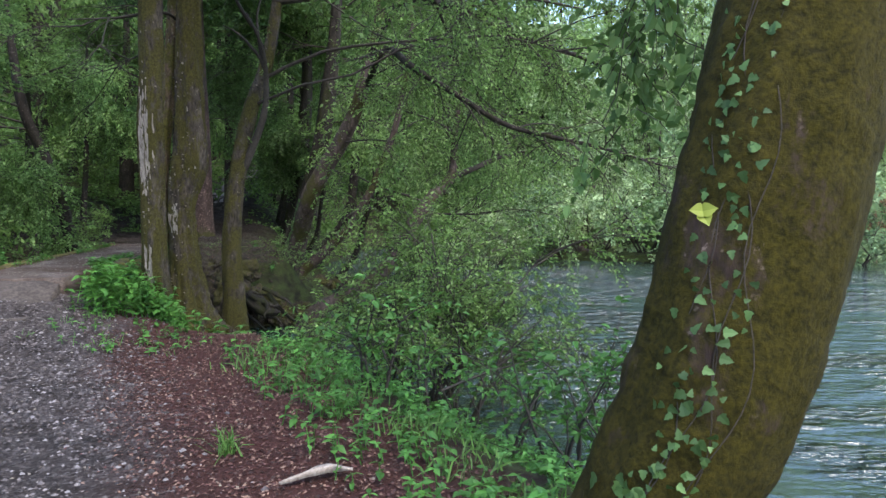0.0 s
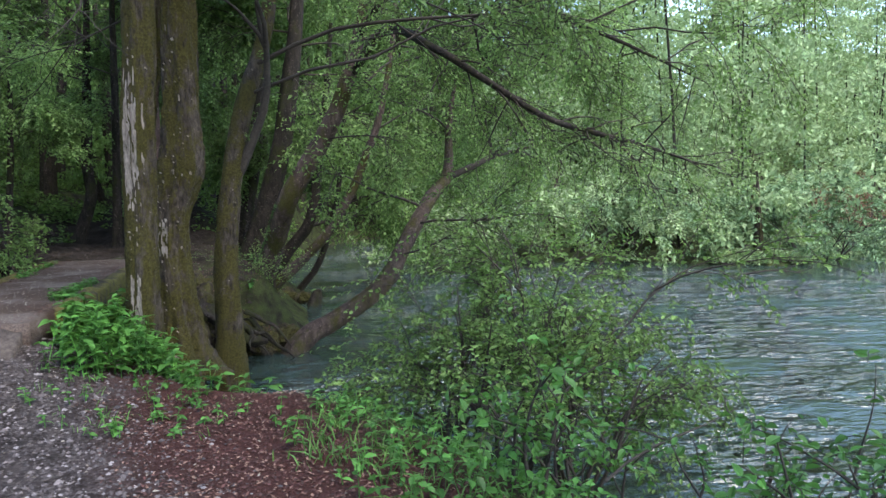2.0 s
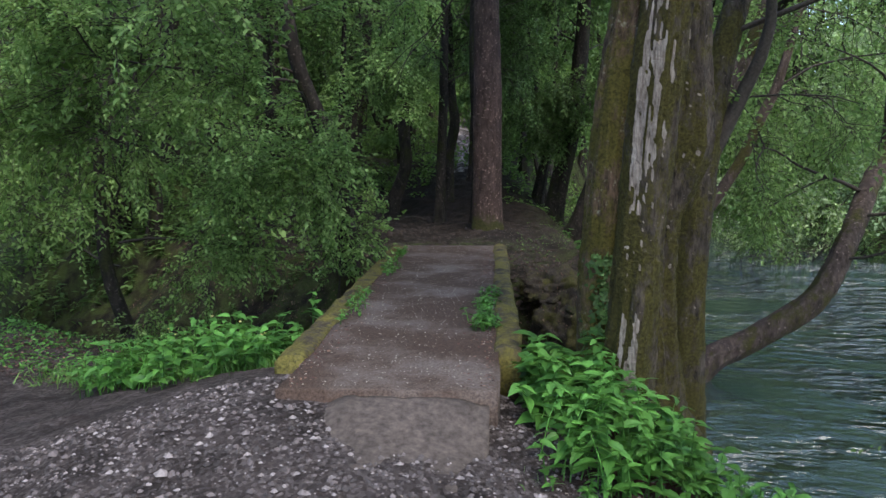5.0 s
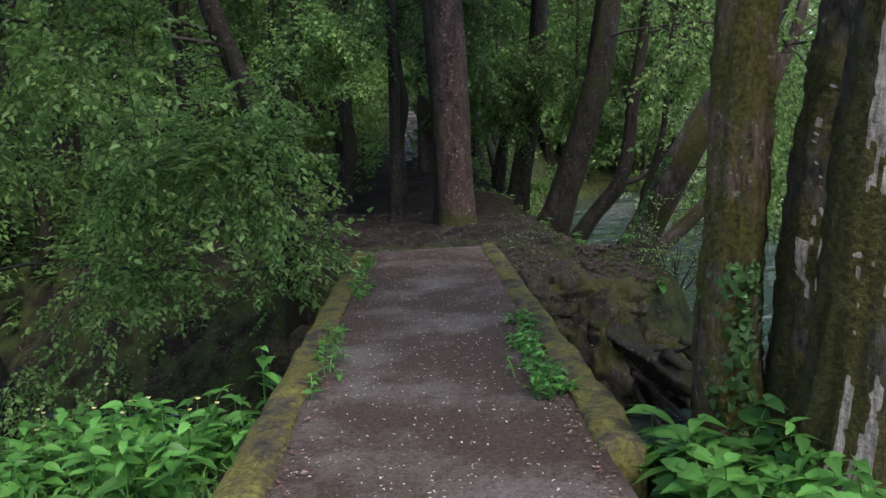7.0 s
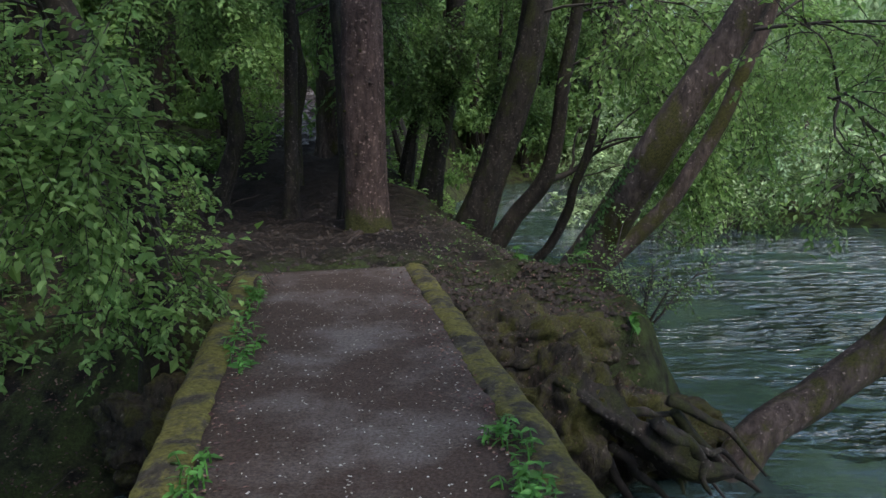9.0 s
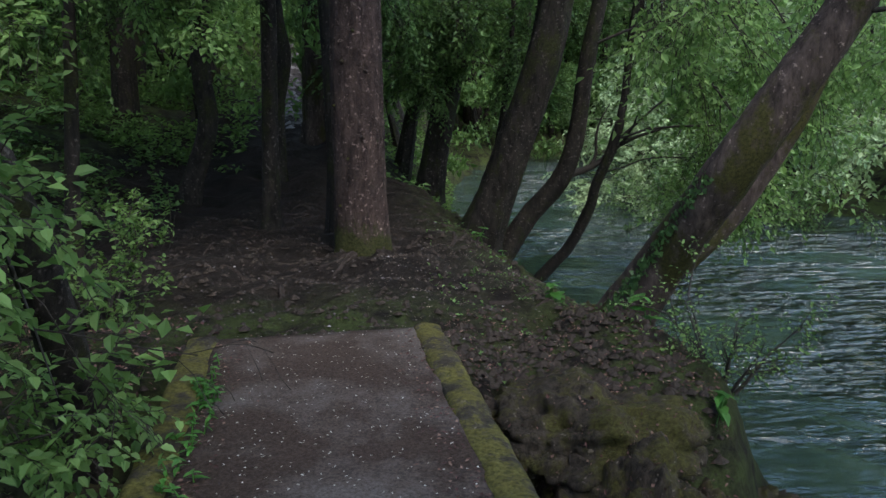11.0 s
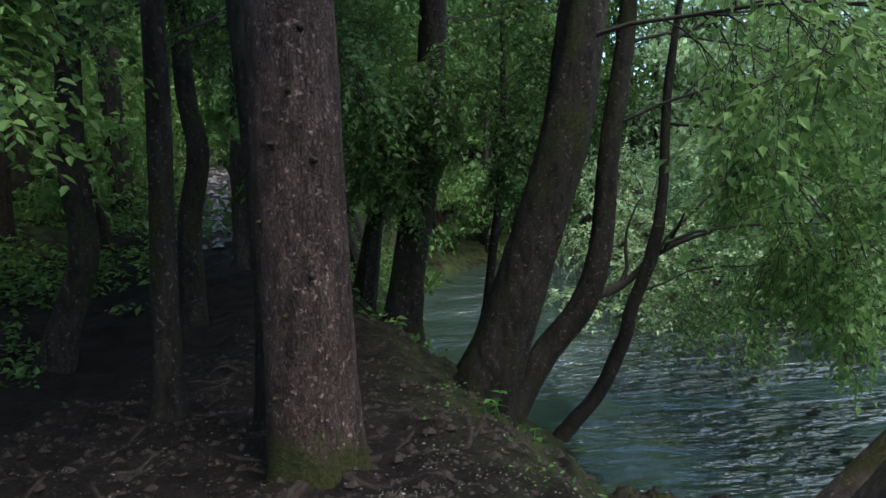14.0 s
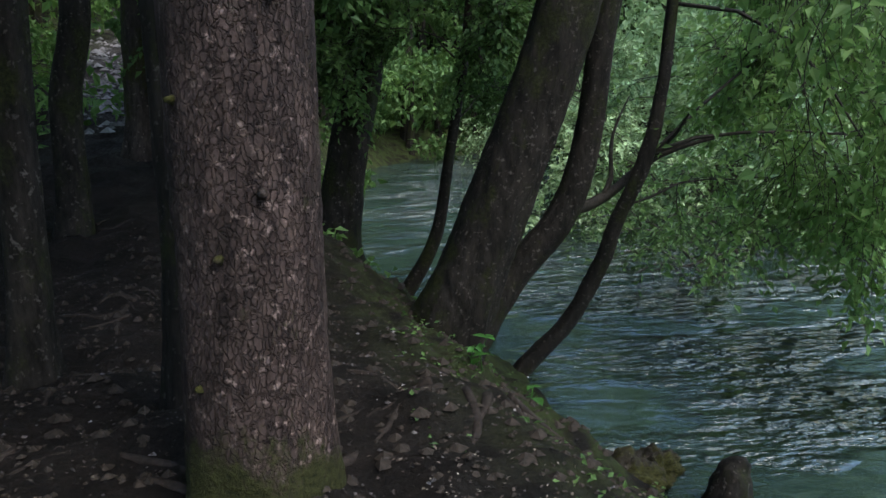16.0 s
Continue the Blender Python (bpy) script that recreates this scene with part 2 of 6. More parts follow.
BARK_SPRUCE = bark_material("flaky_spruce_bark", (0.03, 0.019, 0.017), (0.098, 0.064, 0.055), (0.045, 0.045, 0.014), 0.66, 0.9, 1.0, True, moss_scale=3.0, foot=0.05, relief=0.028)
BARK_GREY = bark_material("smooth_brown_bark", (0.026, 0.018, 0.015), (0.095, 0.068, 0.058), (0.05, 0.046, 0.012), 0.53, 0.45, moss_scale=2.2)
TWIG = plain_material("twig_bark", (0.02, 0.016, 0.013), (0.065, 0.052, 0.042), 40)
WOOD_BARE = plain_material("bare_weathered_wood", (0.2, 0.15, 0.12), (0.45, 0.38, 0.33), 30, 0.8, 0.4, 0.01, (2, 2, 0.2))
ROOT = plain_material("root_bark", (0.012, 0.008, 0.007), (0.042, 0.03, 0.024), 30, 0.9, 0.6, 0.01)
GROUND = ground_material()
WATER = water_material()


def deck_material():
    mat, nt, b = nodes_of("worn_earth_deck")
    grit = tex(nt, "ShaderNodeTexNoise", 60, 7, rough=0.75)
    worn = tex(nt, "ShaderNodeTexNoise", 1.5, 6, rough=0.65)
    earth = ramp(nt, grit.outputs["Fac"], [(0.34, (0.024, 0.015, 0.011)), (0.66, (0.096, 0.064, 0.05))]).outputs[0]
    bare = ramp(nt, grit.outputs["Fac"], [(0.34, (0.075, 0.06, 0.053)), (0.66, (0.22, 0.185, 0.168))]).outputs[0]
    k = ramp(nt, worn.outputs["Fac"], [(0.48, 0.0), (0.66, 0.75)]).outputs[0]
    nt.links.new(blend(nt, k, earth, bare), b.inputs["Base Color"])
    b.inputs["Roughness"].default_value = 0.85
    b.inputs["Specular IOR Level"].default_value = 0.2
    bump(nt, b, grit.outputs["Fac"], 0.8, 0.015)
    return mat


DECK = deck_material()
PATH_STONE = island_material("worn_path_stone", [(0.0, (0.1, 0.086, 0.084)), (1.0, (0.32, 0.28, 0.28))])
CONCRETE = plain_material("old_concrete", (0.03, 0.024, 0.021), (0.1, 0.08, 0.07), 22)
MOSS = bark_material("kerb_moss", (0.03, 0.024, 0.018), (0.09, 0.072, 0.054), (0.125, 0.11, 0.03), 0.47, 0.3, 2.0, moss_scale=4.5)
ROCK = plain_material("earthy_rock", (0.022, 0.018, 0.014), (0.085, 0.07, 0.055), 9, 0.9, 0.9, 0.05)
STONE = island_material("gravel_stone", [(0.0, (0.034, 0.027, 0.026)), (0.75, (0.105, 0.085, 0.084)), (1.0, (0.24, 0.21, 0.207))])
LITTER = island_material("dry_leaf_litter", [(0.0, (0.03, 0.016, 0.013)), (0.6, (0.1, 0.04, 0.033)), (1.0, (0.24, 0.15, 0.11))])
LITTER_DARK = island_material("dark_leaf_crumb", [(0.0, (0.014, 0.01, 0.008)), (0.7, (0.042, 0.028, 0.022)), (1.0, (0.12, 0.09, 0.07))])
LITTER_PALE = island_material("pale_dry_leaf", [(0.0, (0.1, 0.08, 0.06)), (1.0, (0.28, 0.23, 0.185))])
PETAL = island_material("fallen_petal", [(0.0, (0.3, 0.27, 0.22)), (1.0, (0.62, 0.58, 0.5))])
FLOWER = island_material("yellow_petal", [(0.0, (0.65, 0.5, 0.12)), (1.0, (0.85, 0.75, 0.35))])


# ---- builders ----
class Pile:
    """Vertices and triangles that become one mesh."""

    def __init__(self):
        self.v, self.f, self.m, self.n = [], [], [], 0

    def add(self, verts, tris, slot=0):
        verts, tris = np.asarray(verts, float), np.asarray(tris, int)
        if len(tris):
            self.v.append(verts), self.f.append(tris + self.n), self.m.append(np.full(len(tris), slot))
            self.n += len(verts)

    def build(self, name, mats, parent=None, smooth=False):
        me = bpy.data.meshes.new(name)
        v, f, m = np.concatenate(self.v), np.concatenate(self.f), np.concatenate(self.m)
        me.vertices.add(len(v)), me.loops.add(len(f) * 3), me.polygons.add(len(f))
        me.vertices.foreach_set("co", v.astype(np.float32).ravel())
        me.loops.foreach_set("vertex_index", f.astype(np.int32).ravel())
        me.polygons.foreach_set("loop_start", np.arange(0, len(f) * 3, 3, dtype=np.int32))
        me.polygons.foreach_set("material_index", m.astype(np.int32))
        me.polygons.foreach_set("use_smooth", np.full(len(f), smooth))
        for mat in mats if isinstance(mats, (list, tuple)) else [mats]:
            me.materials.append(mat)
        me.update(calc_edges=True)
        me.validate()
        ob = new(name, me)
        if parent:
            ob.parent = parent
        return ob


def thing(name, label, category, group="", kind=""):
    return tagged(new(name), label, category, group, kind)


def unit(a):
    return a / np.maximum(np.linalg.norm(a, axis=-1, keepdims=True), 1e-9)


TABLE = np.random.default_rng(3).random((256, 256))


def value_noise(x, y):
    xi, yi = np.floor(x).astype(int), np.floor(y).astype(int)
    fx, fy = x - xi, y - yi
    fx, fy = fx * fx * (3 - 2 * fx), fy * fy * (3 - 2 * fy)
    g = lambda i, j: TABLE[i % 256, j % 256]
    return (g(xi, yi) * (1 - fx) + g(xi + 1, yi) * fx) * (1 - fy) + (g(xi, yi + 1) * (1 - fx) + g(xi + 1, yi + 1) * fx) * fy


def fbm(x, y, scale, octaves=4):
    total, amp, norm = 0, 1.0, 0.0
    for k in range(octaves):
        total = total + amp * value_noise(x / scale * 2**k + 17.3 * k, y / scale * 2**k + 5.1 * k)
        norm, amp = norm + amp, amp * 0.5
    return total / norm * 2 - 1


def spline(points, n):
    """n points on a smooth curve through the given ones."""
    p = np.asarray(points, float)
    p = np.vstack([2 * p[0] - p[1], p, 2 * p[-1] - p[-2]])
    s = np.linspace(0, len(p) - 3 - 1e-6, n)
    i, t = np.floor(s).astype(int), (s % 1)[:, None]
    a, b, c, d = p[i], p[i + 1], p[i + 2], p[i + 3]
    return 0.5 * (2 * b + (c - a) * t + (2 * a - 5 * b + 4 * c - d) * t**2 + (3 * b - a - 3 * c + d) * t**3)


def tube(pile, points, radii, sides=8, slot=0, rough=0.0, seed=0.0, flare=0.0, lobes=5, cap=True, step=None):
    """A tapered, uneven limb along a smooth curve; points and radii have the same length."""
    p = np.asarray(points, float)
    n = len(p) if step is None else max(len(p), int(np.linalg.norm(np.diff(p, axis=0), axis=1).sum() / step) + 2)
    c = spline(p, n) if n > 2 and len(p) > 1 else p
    r = np.interp(np.linspace(0, len(p) - 1, n), np.arange(len(p)), radii)
    along = np.concatenate([[0], np.cumsum(np.linalg.norm(np.diff(c, axis=0), axis=1))])
    d = unit(np.gradient(c, axis=0))
    ref = np.array([0.31, 0.95, 0.05]) if abs(d[0][2]) > 0.5 else np.array([0.02, 0.03, 1.0])
    s = unit(np.cross(d, ref))
    u = np.cross(s, d)
    a = np.linspace(0, 2 * np.pi, sides, endpoint=False)
    rr = np.repeat(r[:, None], sides, 1)
    if flare:
        rr = rr * (1 + flare * np.exp(-along / 0.28)[:, None] * (1 + 0.45 * np.cos(lobes * a + seed))[None, :])
    if rough:
        for k, (f, h) in enumerate(((2, 1.3), (5, 0.45), (11, 0.15), (24, 0.06))):
            rr = rr * (1 + rough / (k + 1) * fbm(np.cos(a)[None, :] * f + seed * 3 + 0 * rr, np.sin(a)[None, :] * f + along[:, None] / h + seed * 7, 1.0, 2))
    v = c[:, None, :] + rr[..., None] * (np.cos(a)[None, :, None] * s[:, None, :] + np.sin(a)[None, :, None] * u[:, None, :])
    i, j = np.meshgrid(np.arange(n - 1), np.arange(sides), indexing="ij")
    q0, q1 = i * sides + j, i * sides + (j + 1) % sides
    tris = np.concatenate([np.stack([q0, q1 + sides, q1], -1).reshape(-1, 3), np.stack([q0, q0 + sides, q1 + sides], -1).reshape(-1, 3)])
    v = v.reshape(-1, 3)
    if cap:
        k = len(v)
        v = np.vstack([v, c[:1], c[-1:]])
        j = np.arange(sides)
        tris = np.vstack([tris, np.stack([j, (j + 1) % sides, np.full(sides, k)], -1), np.stack([k - sides + (j + 1) % sides, k - sides + j, np.full(sides, k + 1)], -1)])
    pile.add(v, tris, slot)
    return c


def leaves(pile, base, way, normal, length, width, fold=0.18, slot=0, fine=False):
    """Pointed leaves, each folded along its midrib."""
    n = len(base)
    if not n:
        return
    way = unit(way)
    side = unit(np.cross(way, normal))
    up = np.cross(side, way)
    L, W = np.broadcast_to(length, n)[:, None], np.broadcast_to(width, n)[:, None]
    if fine:
        low, high = base + 0.28 * L * way + fold * W * up, base + 0.66 * L * way + (fold * W - 0.05 * L) * up
        tip = base + L * way - 0.16 * L * up
        v = np.stack([base, low + 0.47 * W * side, high + 0.4 * W * side, tip, high - 0.4 * W * side, low - 0.47 * W * side], 1).reshape(-1, 3)
        k = np.arange(n)[:, None] * 6
        pile.add(v, np.concatenate([k + [0, 1, 2], k + [0, 2, 3], k + [0, 3, 4], k + [0, 4, 5]]), slot)
        return
    mid = base + 0.42 * L * way + fold * W * up
    v = np.stack([base, mid + 0.5 * W * side, base + L * way - 0.12 * L * up, mid - 0.5 * W * side], 1).reshape(-1, 3)
    k = np.arange(n)[:, None] * 4
    pile.add(v, np.concatenate([k + [0, 1, 2], k + [0, 2, 3]]), slot)


OUTLINES = {
    "oval": [(0, 0), (0.12, 0.22), (0.35, 0.46), (0.6, 0.4), (0.82, 0.2), (1.0, 0)],
    "heart": [(0, 0), (-0.08, 0.3), (0.18, 0.5), (0.45, 0.44), (0.75, 0.2), (1.0, 0)],
    "ivy": [(0, 0), (-0.1, 0.28), (0.1, 0.52), (0.32, 0.3), (0.5, 0.34), (1.0, 0)],
    "toothed": [(0, 0), (0.1, 0.36), (0.22, 0.34), (0.3, 0.46), (0.44, 0.36), (0.55, 0.38), (0.68, 0.22), (0.8, 0.2), (1.0, 0)],
}


def shaped_leaves(pile, base, way, normal, length, width, outline="oval", fold=0.2, droop=0.25, slot=0):
    """Larger leaves with a real outline, a midrib and a drooping tip."""
    n = len(base)
    way = unit(way)
    side = unit(np.cross(way, normal))
    up = np.cross(side, way)
    L, W = np.broadcast_to(length, n)[:, None], np.broadcast_to(width, n)[:, None]
    o = OUTLINES[outline]
    m = len(o)
    rows = []
    for sgn in (1, -1):
        for a, b in o[1:-1]:
            rows.append(base + a * L * way + sgn * b * W * side + (fold * b * W - droop * a * a * L) * up)
    for a, b in o:
        rows.append(base + a * L * way - droop * a * a * L * up)
    v = np.stack(rows, 1)
    w = v.shape[1]
    e, c = m - 2, 2 * (m - 2)
    tris = []
    for off, flip in ((0, False), (e, True)):
        for i in range(m - 1):
            a = c + i
            b = c + i + 1
            x = off + i - 1 if i > 0 else None
            y = off + i if i < m - 2 else None
            for tri in ([(a, x, b)] if x is not None else []) + ([(x if x is not None else a, y, b)] if y is not None else []):
                tris.append(tri[::-1] if flip else tri)
    k = (np.arange(n) * w)[:, None, None]
    pile.add(v.reshape(-1, 3), (k + np.array(tris)[None]).reshape(-1, 3), slot)


def sprays(pile, start, way, count, reach, length, width, slot=0, twig=None, flat=0.7, droop=0.3, fine=False):
    """Twigs that bear leaves on alternate sides, held roughly level."""
    m = len(start)
    if not m:
        return
    way = unit(way)
    level = unit(np.stack([rng.normal(0, 1 - flat, m), rng.normal(0, 1 - flat, m), np.ones(m)], 1))
    side = unit(np.cross(way, level))
    reach = np.broadcast_to(reach, m)
    s = (np.arange(count) + 0.6) / count
    sag = np.array([0, 0, -1.0])
    base = start[:, None] + s[None, :, None] * reach[:, None, None] * way[:, None] + (droop * reach)[:, None, None] * (s**2)[None, :, None] * sag
    sign = np.where(np.arange(count) % 2 == 0, 1.0, -1.0)
    d = 0.65 * way[:, None] + sign[None, :, None] * side[:, None] * 0.85 + sag * 0.22 + rng.normal(0, 0.25, (m, count, 3))
    nrm = level[:, None] + rng.normal(0, 0.35, (m, count, 3))
    k = m * count
    size = rng.uniform(0.65, 1.2, k)
    leaves(pile, base.reshape(-1, 3), d.reshape(-1, 3), nrm.reshape(-1, 3), length * size, width * size, slot=slot, fine=fine)
    if twig is not None:
        e = start + reach[:, None] * way + (droop * reach)[:, None] * sag
        mid = start + 0.5 * reach[:, None] * way + (0.25 * droop * reach)[:, None] * sag
        r = 0.004
        up = np.cross(side, way)
        ring = [side * r, -0.5 * side * r + 0.87 * up * r, -0.5 * side * r - 0.87 * up * r]
        v = np.stack([start + q for q in ring] + [mid + 0.7 * q for q in ring] + [e], 1).reshape(-1, 3)
        b = (np.arange(m) * 7)[:, None, None]
        t = np.array([(0, 1, 4), (0, 4, 3), (1, 2, 5), (1, 5, 4), (2, 0, 3), (2, 3, 5), (3, 4, 6), (4, 5, 6), (5, 3, 6)])
        pile.add(v, (b + t[None]).reshape(-1, 3), twig)


def grow(pile, start, way, length, radius, depth, tips, droop=0.1, spread=0.7, kids=4, wiggle=0.16, slot=0):
    """A branch with side branches; leaf-bearing places and directions are gathered in tips."""
    n = 5
    p, d = [Vector(start)], Vector(way).normalized()
    for i in range(n):
        d = (d + Vector((rnd.gauss(0, wiggle), rnd.gauss(0, wiggle), rnd.gauss(0, wiggle * 0.7) - droop * (i + 1) / n))).normalized()
        p.append(p[-1] + d * length / n)
    tube(pile, p, np.linspace(radius, max(0.003, radius * 0.25), n + 1), 7 if radius > 0.03 else 4, slot, cap=False, step=length / n if radius < 0.03 else length / 9)
    if depth <= 1:
        for i in range(1, n + 1):
            tips.append((tuple(p[i]), tuple((p[i] - p[i - 1]).normalized())))
    if depth > 0:
        for k in range(kids):
            s = rnd.uniform(0.25, 1.0) * n
            i = min(n - 1, int(s))
            at = p[i].lerp(p[i + 1], s - i)
            a = (p[i + 1] - p[i]).normalized()
            side = Vector((rnd.gauss(0, 1), rnd.gauss(0, 1), rnd.gauss(0, 0.7)))
            side = (side - a * side.dot(a)).normalized()
            grow(pile, at, a + side * spread, length * rnd.uniform(0.35, 0.65), radius * 0.45, depth - 1, tips, droop, spread, kids, wiggle, slot)


# ---- plan of the land ----
WATER_Z = -1.6
# a point on the edge between gravel and litter, and the way across it towards the river
BAND, ACROSS = (-0.16, 3.44), (0.874, 0.485)
NEAR_BANK = [(40, -14), (10.02, 1.07), (4.93, 3.92), (3.21, 5.53), (1.89, 7.57), (0.69, 9.09), (-0.59, 9.99), (-1.44, 10.48), (-2.4, 10.35), (-3.0, 11.3), (-4.3, 11.8), (-6.2, 12.4), (-8.5, 13.3), (-10.5, 13.8), (-13, 14.4), (-20, 16.5), (-60, 25)]
FAR_BANK = [(-60, 28), (-20, 18.5), (-13, 15.9), (-11, 15.3), (-8.6, 15.1), (-6.5, 15.4), (-4.8, 15.2), (-3.9, 15.1), (-3.1, 15.9), (-2.7, 17.2), (-2.85, 18.6), (-3.15, 20.5), (-3.75, 22.4), (-3.9, 24.5), (-4.8, 26.4), (-5.6, 30), (-5.5, 38), (-4.5, 45), (-1, 50), (6, 53), (30, 58)]
EAST_BANK = [(12, 200), (9, 70), (4.65, 52.44), (3.65, 41.99), (2.92, 32.6), (4.86, 30.79), (8.02, 29.64), (11.02, 27.24), (12.89, 27.31), (15.23, 31.97), (21.19, 40.5), (44.7, 53.78), (220, 120)]
NEAR_LAND = NEAR_BANK + [(-400, 80), (-400, -400), (400, -400), (400, -120)]
FAR_LAND = FAR_BANK + [(500, 200), (500, 500), (-500, 500), (-500, 90)]
EAST_LAND = EAST_BANK + [(500, 300), (500, 500), (12, 500)]


def bank_distance(x, y, line):
    best = np.full(np.shape(x), 1e9)
    for (ax, ay), (bx, by) in zip(line, line[1:]):
        dx, dy = bx - ax, by - ay
        t = np.clip(((x - ax) * dx + (y - ay) * dy) / (dx * dx + dy * dy), 0, 1)
        best = np.minimum(best, np.hypot(x - ax - t * dx, y - ay - t * dy))
    return best


def inside(x, y, poly):
    hit = np.zeros(np.shape(x), bool)
    for (ax, ay), (bx, by) in zip(poly, poly[1:] + poly[:1]):
        cross = (ay > y) != (by > y)
        with np.errstate(divide="ignore", invalid="ignore"):
            hit ^= cross & (x < (bx - ax) * (y - ay) / (by - ay + 1e-12) + ax)
    return hit


def smooth(a, b, x):
    t = np.clip((x - a) / (b - a), 0, 1)
    return t * t * (3 - 2 * t)


def land(x, y, rough=True):
    """Height of the ground at x, y."""
    x, y = np.asarray(x, float), np.asarray(y, float)
    wob = 0.25 * fbm(x, y, 1.1, 3)
    dn, df, de = (bank_distance(x, y, b) for b in (NEAR_BANK, FAR_BANK, EAST_BANK))
    inn, inf, ine = (inside(x, y, b) for b in (NEAR_LAND, FAR_LAND, EAST_LAND))
    top_n = -0.66 + 0.72 * np.exp(-((x + 5.4) ** 2 / 5.0 + (y - 9.3) ** 2 / 3.6))
    top_n = top_n + 0.05 * np.maximum(0, -x - 9) + 0.03 * np.maximum(0, -y - 2)
    zn = WATER_Z + (top_n - WATER_Z) * smooth(-0.1, 1.3 + 0.9 * smooth(-2, 1, x), dn + wob)
    up = 0.17 * np.maximum(0, y - 22.5) * smooth(-5, -8, x) + 0.3 * np.maximum(0, -x - 9.5 - 0.12 * np.maximum(0, y - 20))
    up = np.minimum(up, 14) + np.minimum(0.5 * np.maximum(0, y - 57), 26)
    w = 0.75 + 1.55 * smooth(16.5, 18.5, y) + 1.6 * smooth(-7.5, -9.5, x)
    low = 0.42 * smooth(18.6, 15.6, y) * smooth(-5.9, -4.6, x)
    zf = WATER_Z + (0.02 + up - low - WATER_Z) * smooth(-0.1, 1, (df + wob) / w)
    ze = WATER_Z + 0.25 * smooth(0, 0.6, de) + np.minimum(0.42 * np.maximum(0, de - 3.5), 26)
    z = WATER_Z - np.minimum(0.9, 0.15 + 0.5 * np.minimum(np.minimum(dn, df), de))
    z = np.where(inn, np.maximum(zn, WATER_Z - 0.1), z)
    z = np.where(inf, np.maximum(zf, WATER_Z - 0.1), z)
    z = np.where(ine, ze, z)
    if rough:
        dry = smooth(-1.7, -1.3, z)
        z = z + dry * (0.05 * fbm(x, y, 1.0, 4) + 0.045 * fbm(x, y, 0.33, 3)) * np.where(inf, 2.8, 0.8)
    return z


def ground_at(x, y):
    return float(land(np.array([x]), np.array([y]), True)[0])


# ---- ground and water ----
def axis(lo, hi, step, reach):
    core = list(np.arange(lo, hi + 1e-6, step))
    d, g = step, []
    while sum(g) < reach:
        d *= 1.17
        g.append(d)
    c = np.cumsum(g)
    return np.array(list((lo - c)[::-1]) + core + list(core[-1] + c))


def build_ground():
    xs, ys = axis(-12, 4, 0.1, 420), axis(0, 27, 0.1, 420)
    X, Y = np.meshgrid(xs, ys, indexing="ij")
    Z = land(X, Y)
    nx, ny = X.shape
    i, j = np.meshgrid(np.arange(nx - 1), np.arange(ny - 1), indexing="ij")
    a = (i * ny + j).ravel()
    p = Pile()
    p.add(np.stack([X, Y, Z], -1).reshape(-1, 3), np.concatenate([np.stack([a, a + ny, a + ny + 1], 1), np.stack([a, a + ny + 1, a + 1], 1)]))
    ob = p.build("ground", GROUND, smooth=True)
    tagged(ob, "brown woodland soil with gravel path, leaf litter and mossy banks", "ground", kind="structure")
    u = (X - BAND[0]) * ACROSS[0] + (Y - BAND[1]) * ACROSS[1] + 0.35 * fbm(X, Y, 0.8, 3)
    near = inside(X, Y, NEAR_LAND)
    far = inside(X, Y, FAR_LAND)
    dn, df = bank_distance(X, Y, NEAR_BANK), bank_distance(X, Y, FAR_BANK)
    gravel = near * smooth(0.3, -0.3, u) * smooth(1.0, 1.7, dn)
    line = [(-6.3, 16.4), (-7.2, 20), (-8.2, 24), (-9, 28), (-10.1, 33), (-11.5, 40), (-14, 60)]
    gravel = np.maximum(gravel, far * smooth(1.1, 0.3, bank_distance(X, Y, line)) * smooth(24, 30, Y))
    litter = near * smooth(-0.7, 0.5, u) * smooth(2.4, 1.3, u) * smooth(0.2, 0.9, dn)
    green = near * np.maximum(smooth(1.3, 2.2, u), smooth(1.6, 0.9, dn) * (X < -4)) + far * np.maximum(smooth(2.7, 1.3, df) * (Y > 15) * 0.85, np.maximum(smooth(-10.5, -12.5, X), smooth(44, 52, Y)))
    green = np.where(near | far, green, 1.0)
    zone = np.stack([gravel, litter, np.clip(green, 0, 1), np.ones_like(X)], -1).astype(np.float32)
    at = ob.data.color_attributes.new("zone", "FLOAT_COLOR", "POINT")
    at.data.foreach_set("color", zone.ravel())
    return ob


build_ground()


def build_water():
    xs, ys = np.arange(-30, 60.1, 1.0), np.arange(-30, 90.1, 1.0)
    X, Y = np.meshgrid(xs, ys, indexing="ij")
    Z = WATER_Z + 0.012 * fbm(X, Y, 1.4, 3)
    ny = X.shape[1]
    i, j = np.meshgrid(np.arange(X.shape[0] - 1), np.arange(ny - 1), indexing="ij")
    a = (i * ny + j).ravel()
    p = Pile()
    p.add(np.stack([X, Y, Z], -1).reshape(-1, 3), np.concatenate([np.stack([a, a + ny, a + ny + 1], 1), np.stack([a, a + ny + 1, a + 1], 1)]))
    ob = p.build("water", WATER, smooth=True)
    off = np.minimum(np.minimum(bank_distance(X, Y, NEAR_BANK), bank_distance(X, Y, FAR_BANK)), bank_distance(X, Y, EAST_BANK))
    at = ob.data.attributes.new("open_water", "FLOAT", "POINT")
    at.data.foreach_set("value", (0.12 + 0.88 * smooth(0.8, 4.0, off)).astype(np.float32).ravel())
    tagged(ob, "rippled green river water with bright sky glints", "river", kind="structure")


build_water()

